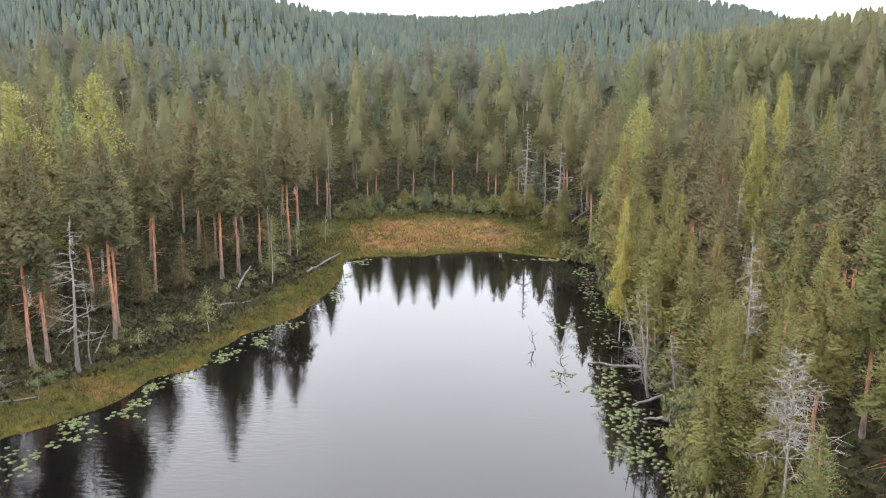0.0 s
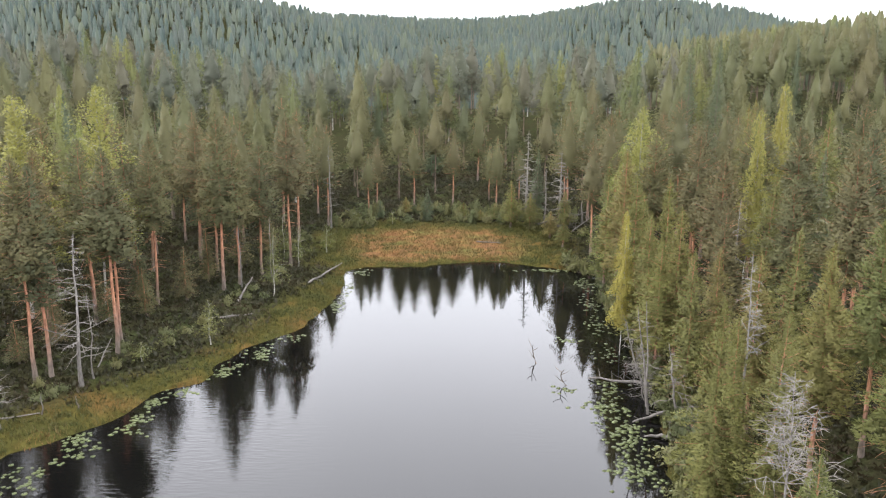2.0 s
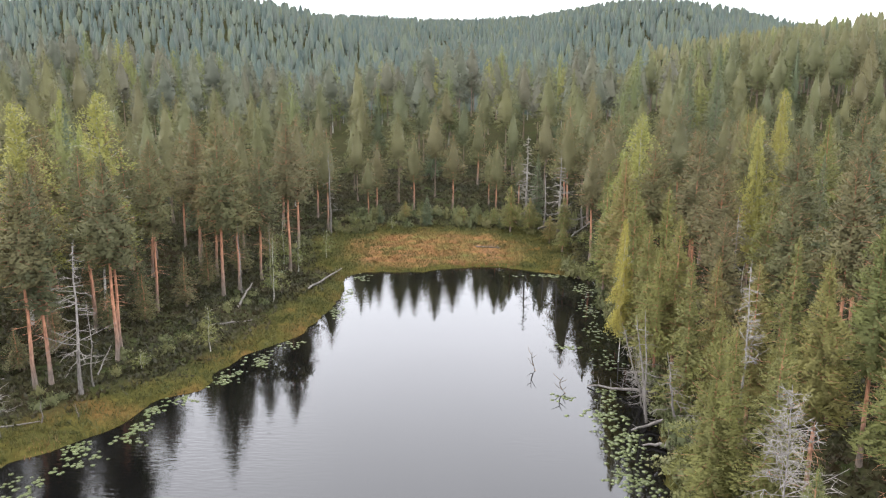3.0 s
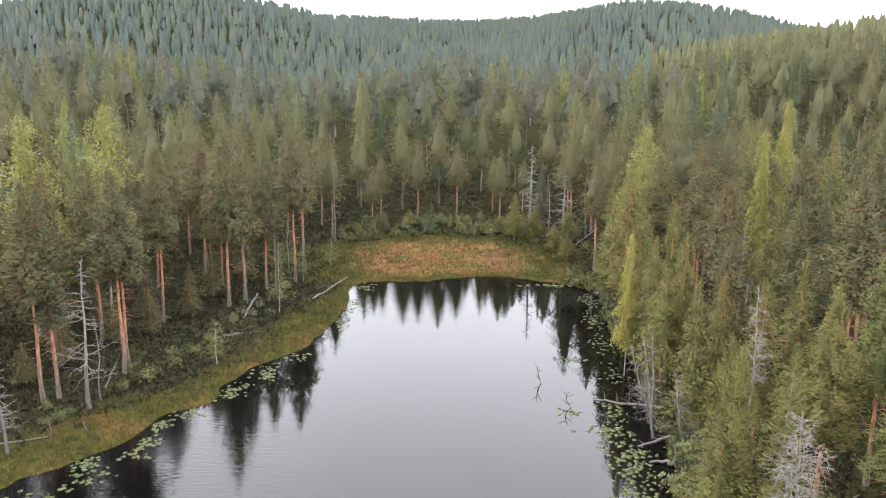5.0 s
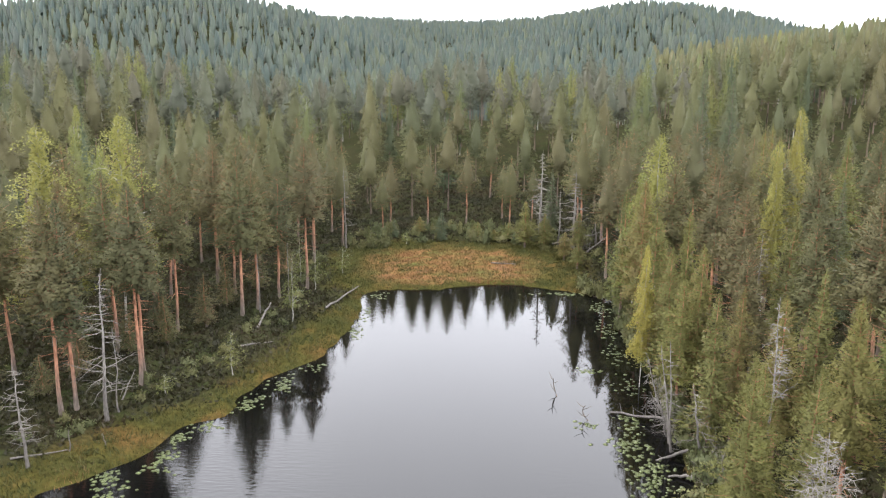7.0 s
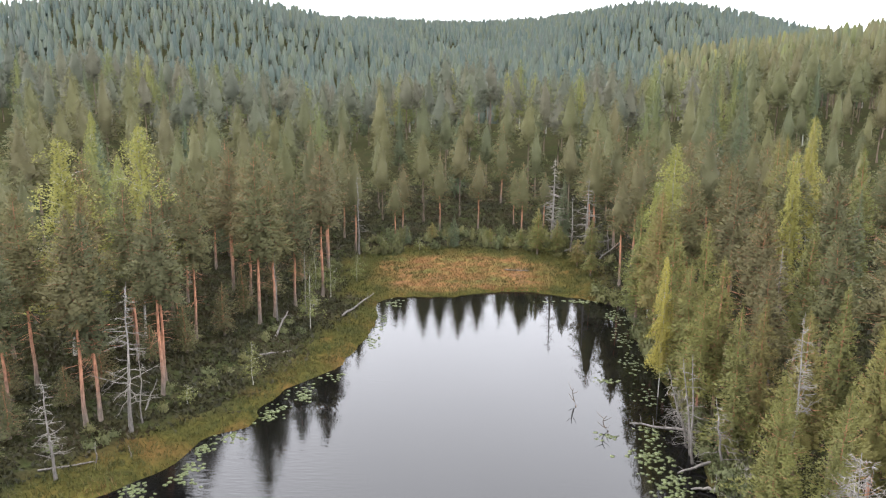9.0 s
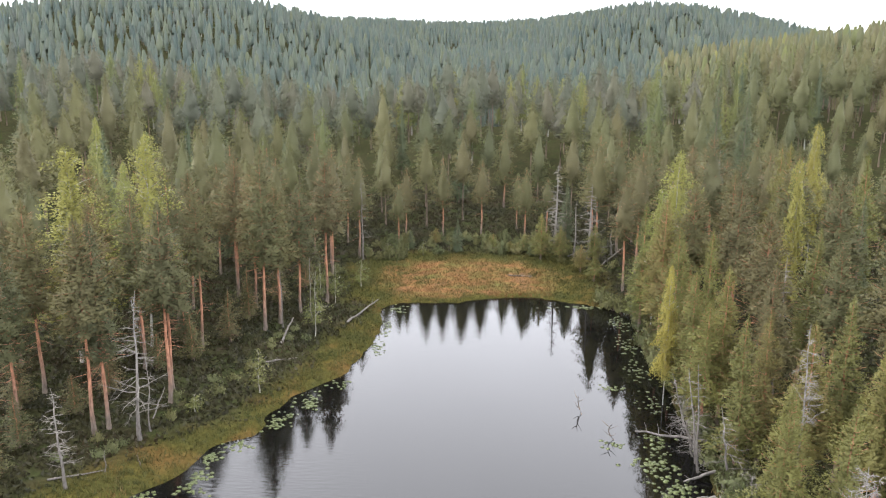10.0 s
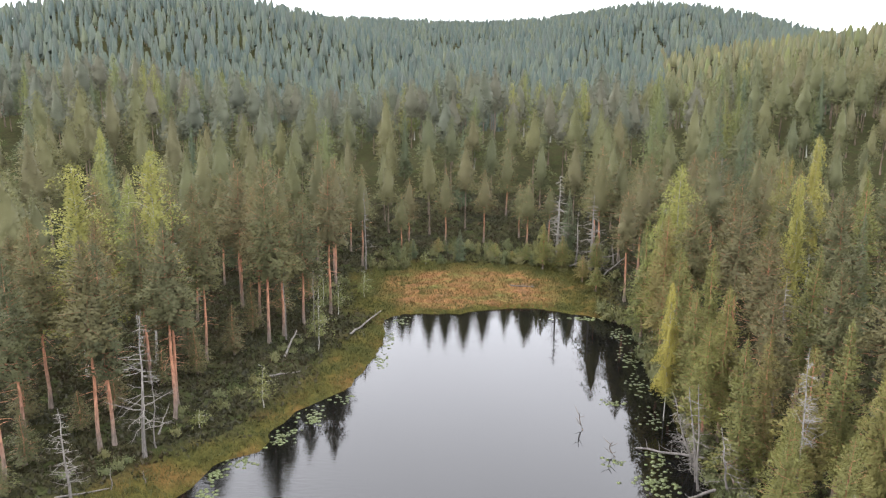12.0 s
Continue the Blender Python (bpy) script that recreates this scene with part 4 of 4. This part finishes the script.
# ---- bushes ----
def bush_shape(seed):
    rng = np.random.default_rng(seed)
    stems, spots = [], []
    for _ in range(16):
        az, el = rng.uniform(0, 6.28), radians(rng.uniform(25, 80))
        q = arm(rng, np.array([0, 0, -0.08]), az, el, rng.uniform(0.7, 1.25), -0.12, 4)
        stems.append(tube(q, [0.022, 0.016, 0.011, 0.004], 3))
        s = rng.uniform(0.35, 1.0, 34)
        at = np.stack([np.interp(s, np.linspace(0, 1, 4), q[:, c]) for c in range(3)], 1)
        spots.append(at + rng.normal(0, 0.1, at.shape))
    spots = np.concatenate(spots)
    return [raw_mesh("stem", *joined(stems), spruce_bark), leafy("foliage", tufts(rng, spots, unit(spots), 1, 0.2, 0.12, 0.1, 1.0), bush_leaves)]


BUSHES = [bush_shape(s) for s in (431, 432, 433)]
bush_rng = np.random.default_rng(434)


def bush(x, y, high, wide):
    ob = tagged(new("bush"), "grey-green leafy bush at the forest's edge", "bush", "bushes")
    ob.matrix_basis = pose(x, y, max(spot_height(x, y), 0.0) - 0.02, 0, 0, float(bush_rng.uniform(0, 360))) @ Matrix.Diagonal((wide, wide, high, 1))
    for me in BUSHES[int(bush_rng.integers(3))]:
        new(me.name.split(".")[0], me).parent = ob


for y in np.arange(29, 90, 1.05):
    ring_x = 14.2 if y > 45 else 13.0
    edge = RIM[(np.abs(RIM[:, 1] - y) < 3) & (RIM[:, 0] > 5)]
    x = float(edge[np.argmin(np.abs(edge[:, 1] - y)), 0]) if len(edge) else ring_x
    bush(x + bush_rng.uniform(0.1, 2.0), float(y) + bush_rng.uniform(-0.4, 0.4), bush_rng.uniform(1.0, 2.4), bush_rng.uniform(0.9, 1.6))
for _ in range(60):
    x = bush_rng.uniform(-15, 17)
    bush(x, 107.5 - 0.02 * (x + 1) ** 2 + bush_rng.uniform(-1, 6.5), bush_rng.uniform(0.8, 2.4), bush_rng.uniform(0.8, 1.3))
for _ in range(26):
    y = bush_rng.uniform(50, 100)
    edge = RIM[(RIM[:, 0] < 0)]
    x = float(edge[np.argmin(np.abs(edge[:, 1] - min(y, 88))), 0]) - bush_rng.uniform(5.5, 9)
    bush(x, y, bush_rng.uniform(0.5, 1.1), bush_rng.uniform(0.6, 1.0))


# ---- sedge and undergrowth ----
def spray(name, label, category, x, y, low, high, wide, blades, skin, hue, rng, loose):
    """Upright blades or sprigs rooted in the ground at x, y."""
    z = lie(x, y, from_shore(x, y))
    n = len(x) * blades
    root = np.repeat(np.column_stack([x, y, z - 0.03]), blades, 0) + rng.normal(0, 1, (n, 3)) * np.array([loose * 0.4, loose * 0.4, 0])
    d = unit(rng.normal(0, 1, (n, 3)) * np.array([loose, loose, 0.15]) + np.array([0, 0, 1.0]))
    s = unit(np.cross(d, rng.normal(0, 1, (n, 3))))
    ln = rng.uniform(low, high, (n, 1))
    w = wide * rng.uniform(0.6, 1.3, (n, 1))
    v = np.stack([root - s * w / 2, root + s * w / 2, root + d * ln], 1).reshape(-1, 3)
    return tagged(new(name, raw_mesh(name, v, np.arange(3 * n).reshape(-1, 3), skin, tint=np.repeat(np.repeat(hue, blades), 3))), label, category, kind="stuff")


turf = np.random.default_rng(501)
x, y = turf.uniform(-34, 17, 60000), turf.uniform(38, 108, 60000)
s = from_shore(x, y)
ok = (s > 0.05) & (turf.random(60000) < bog_mask(x, y, s)) & (x < 17)
x, y, s = x[ok], y[ok], s[ok]
patch = np.array([noise.noise((a * 0.22, b * 0.3, 3.0)) for a, b in zip(x, y)])
hue = np.clip(0.3 + 0.45 * patch + 0.36 * mire_mask(x, y) + 0.3 * np.exp(-s / 0.8) * (patch > 0) + turf.normal(0, 0.1, len(x)), 0, 1)
spray("sedge_grass", "green and rusty sedge on the bog and mire", "grass", x, y, 0.15, 0.42, 0.07, 3, sedge_blades, hue, turf, 0.4)

x, y = turf.uniform(-55, 50, 44000), turf.uniform(30, 140, 44000)
s = from_shore(x, y)
ok = (s > 0.6) & (turf.random(44000) > bog_mask(x, y, s)) & (np.abs(x) < 0.58 * y + 6)
x, y = x[ok], y[ok]
patch = np.array([noise.noise((a * 0.2, b * 0.2, 9.0)) for a, b in zip(x, y)])
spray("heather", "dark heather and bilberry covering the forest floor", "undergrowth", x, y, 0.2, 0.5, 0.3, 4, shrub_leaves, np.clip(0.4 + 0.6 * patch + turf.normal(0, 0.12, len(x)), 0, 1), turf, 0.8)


# ---- water lilies ----
def pad_mesh(seed):
    rng = np.random.default_rng(seed)
    a = np.linspace(0.22, 6.06, 11)
    r = 1 + rng.normal(0, 0.05, 11)
    v = np.vstack([[0.05, 0, 0.0], np.column_stack([np.cos(a) * r, np.sin(a) * r, rng.normal(0.004, 0.008, 11)])])
    low = v - np.array([0, 0, 0.03])
    top = np.column_stack([np.zeros(10, int), np.arange(1, 11), np.arange(2, 12)])
    e = np.arange(1, 11)
    wall = np.concatenate([np.column_stack([e, e + 12, e + 13]), np.column_stack([e, e + 13, e + 1])])
    return raw_mesh("leaf", np.vstack([v, low]), np.concatenate([top, wall]), lily_leaf)


PADS = [pad_mesh(s) for s in range(511, 516)]
pad_rng = np.random.default_rng(520)


def lily_bed(px, py, qx, qy, m):
    bed = tagged(new("lily_bed"), "patch of floating yellow-green water lily leaves", "water lilies", "lily beds")
    bed.matrix_basis = pose(px, py, 0)
    for _ in range(m):
        dx, dy = pad_rng.normal(0, 0.55, 2) * (qx, qy)
        if from_shore(px + dx, py + dy) < -0.05:
            leaf = new("leaf", PADS[int(pad_rng.integers(5))])
            leaf.parent = bed
            k = pad_rng.uniform(0.08, 0.18)
            leaf.matrix_basis = pose(dx, dy, 0.014, 0, 0, pad_rng.uniform(0, 360)) @ Matrix.Diagonal((k, k, 1, 1))


for bed_plan in [(-24.6, 41.3, 2.0, 1.9, 70), (-22.2, 45.4, 1.6, 1.6, 40), (-20.3, 49.4, 0.8, 2.0, 46), (-16.7, 58.4, 0.8, 1.6, 56), (-15.0, 62.2, 0.8, 1.5, 50), (-18.9, 54.4, 0.9, 0.7, 24), (-20.2, 52.4, 0.5, 1.0, 34), (-22.9, 47.2, 0.6, 0.9, 24),
                 (-12.9, 65.6, 0.9, 1.0, 18), (-10.6, 75.4, 0.5, 2.2, 36), (-10.1, 81.0, 0.4, 2.2, 24), (-9.4, 86.8, 1.0, 1.3, 30), (11.0, 88.6, 2.8, 0.6, 50)]:
    lily_bed(*bed_plan)
for bed_plan in [(14.2, 83.0, 0.9, 2.6, 44), (13.7, 76.5, 1.0, 2.4, 36), (13.3, 70.0, 1.0, 2.4, 36), (10.2, 65.6, 1.1, 0.6, 22), (13.0, 62.5, 1.0, 2.0, 30),
                 (11.8, 55.6, 1.1, 1.8, 40), (10.9, 52.0, 1.3, 1.8, 70), (11.6, 48.2, 1.4, 2.2, 100), (11.0, 43.6, 1.4, 2.3, 100), (8.5, 55.2, 0.8, 0.6, 14)]:
    lily_bed(*bed_plan)
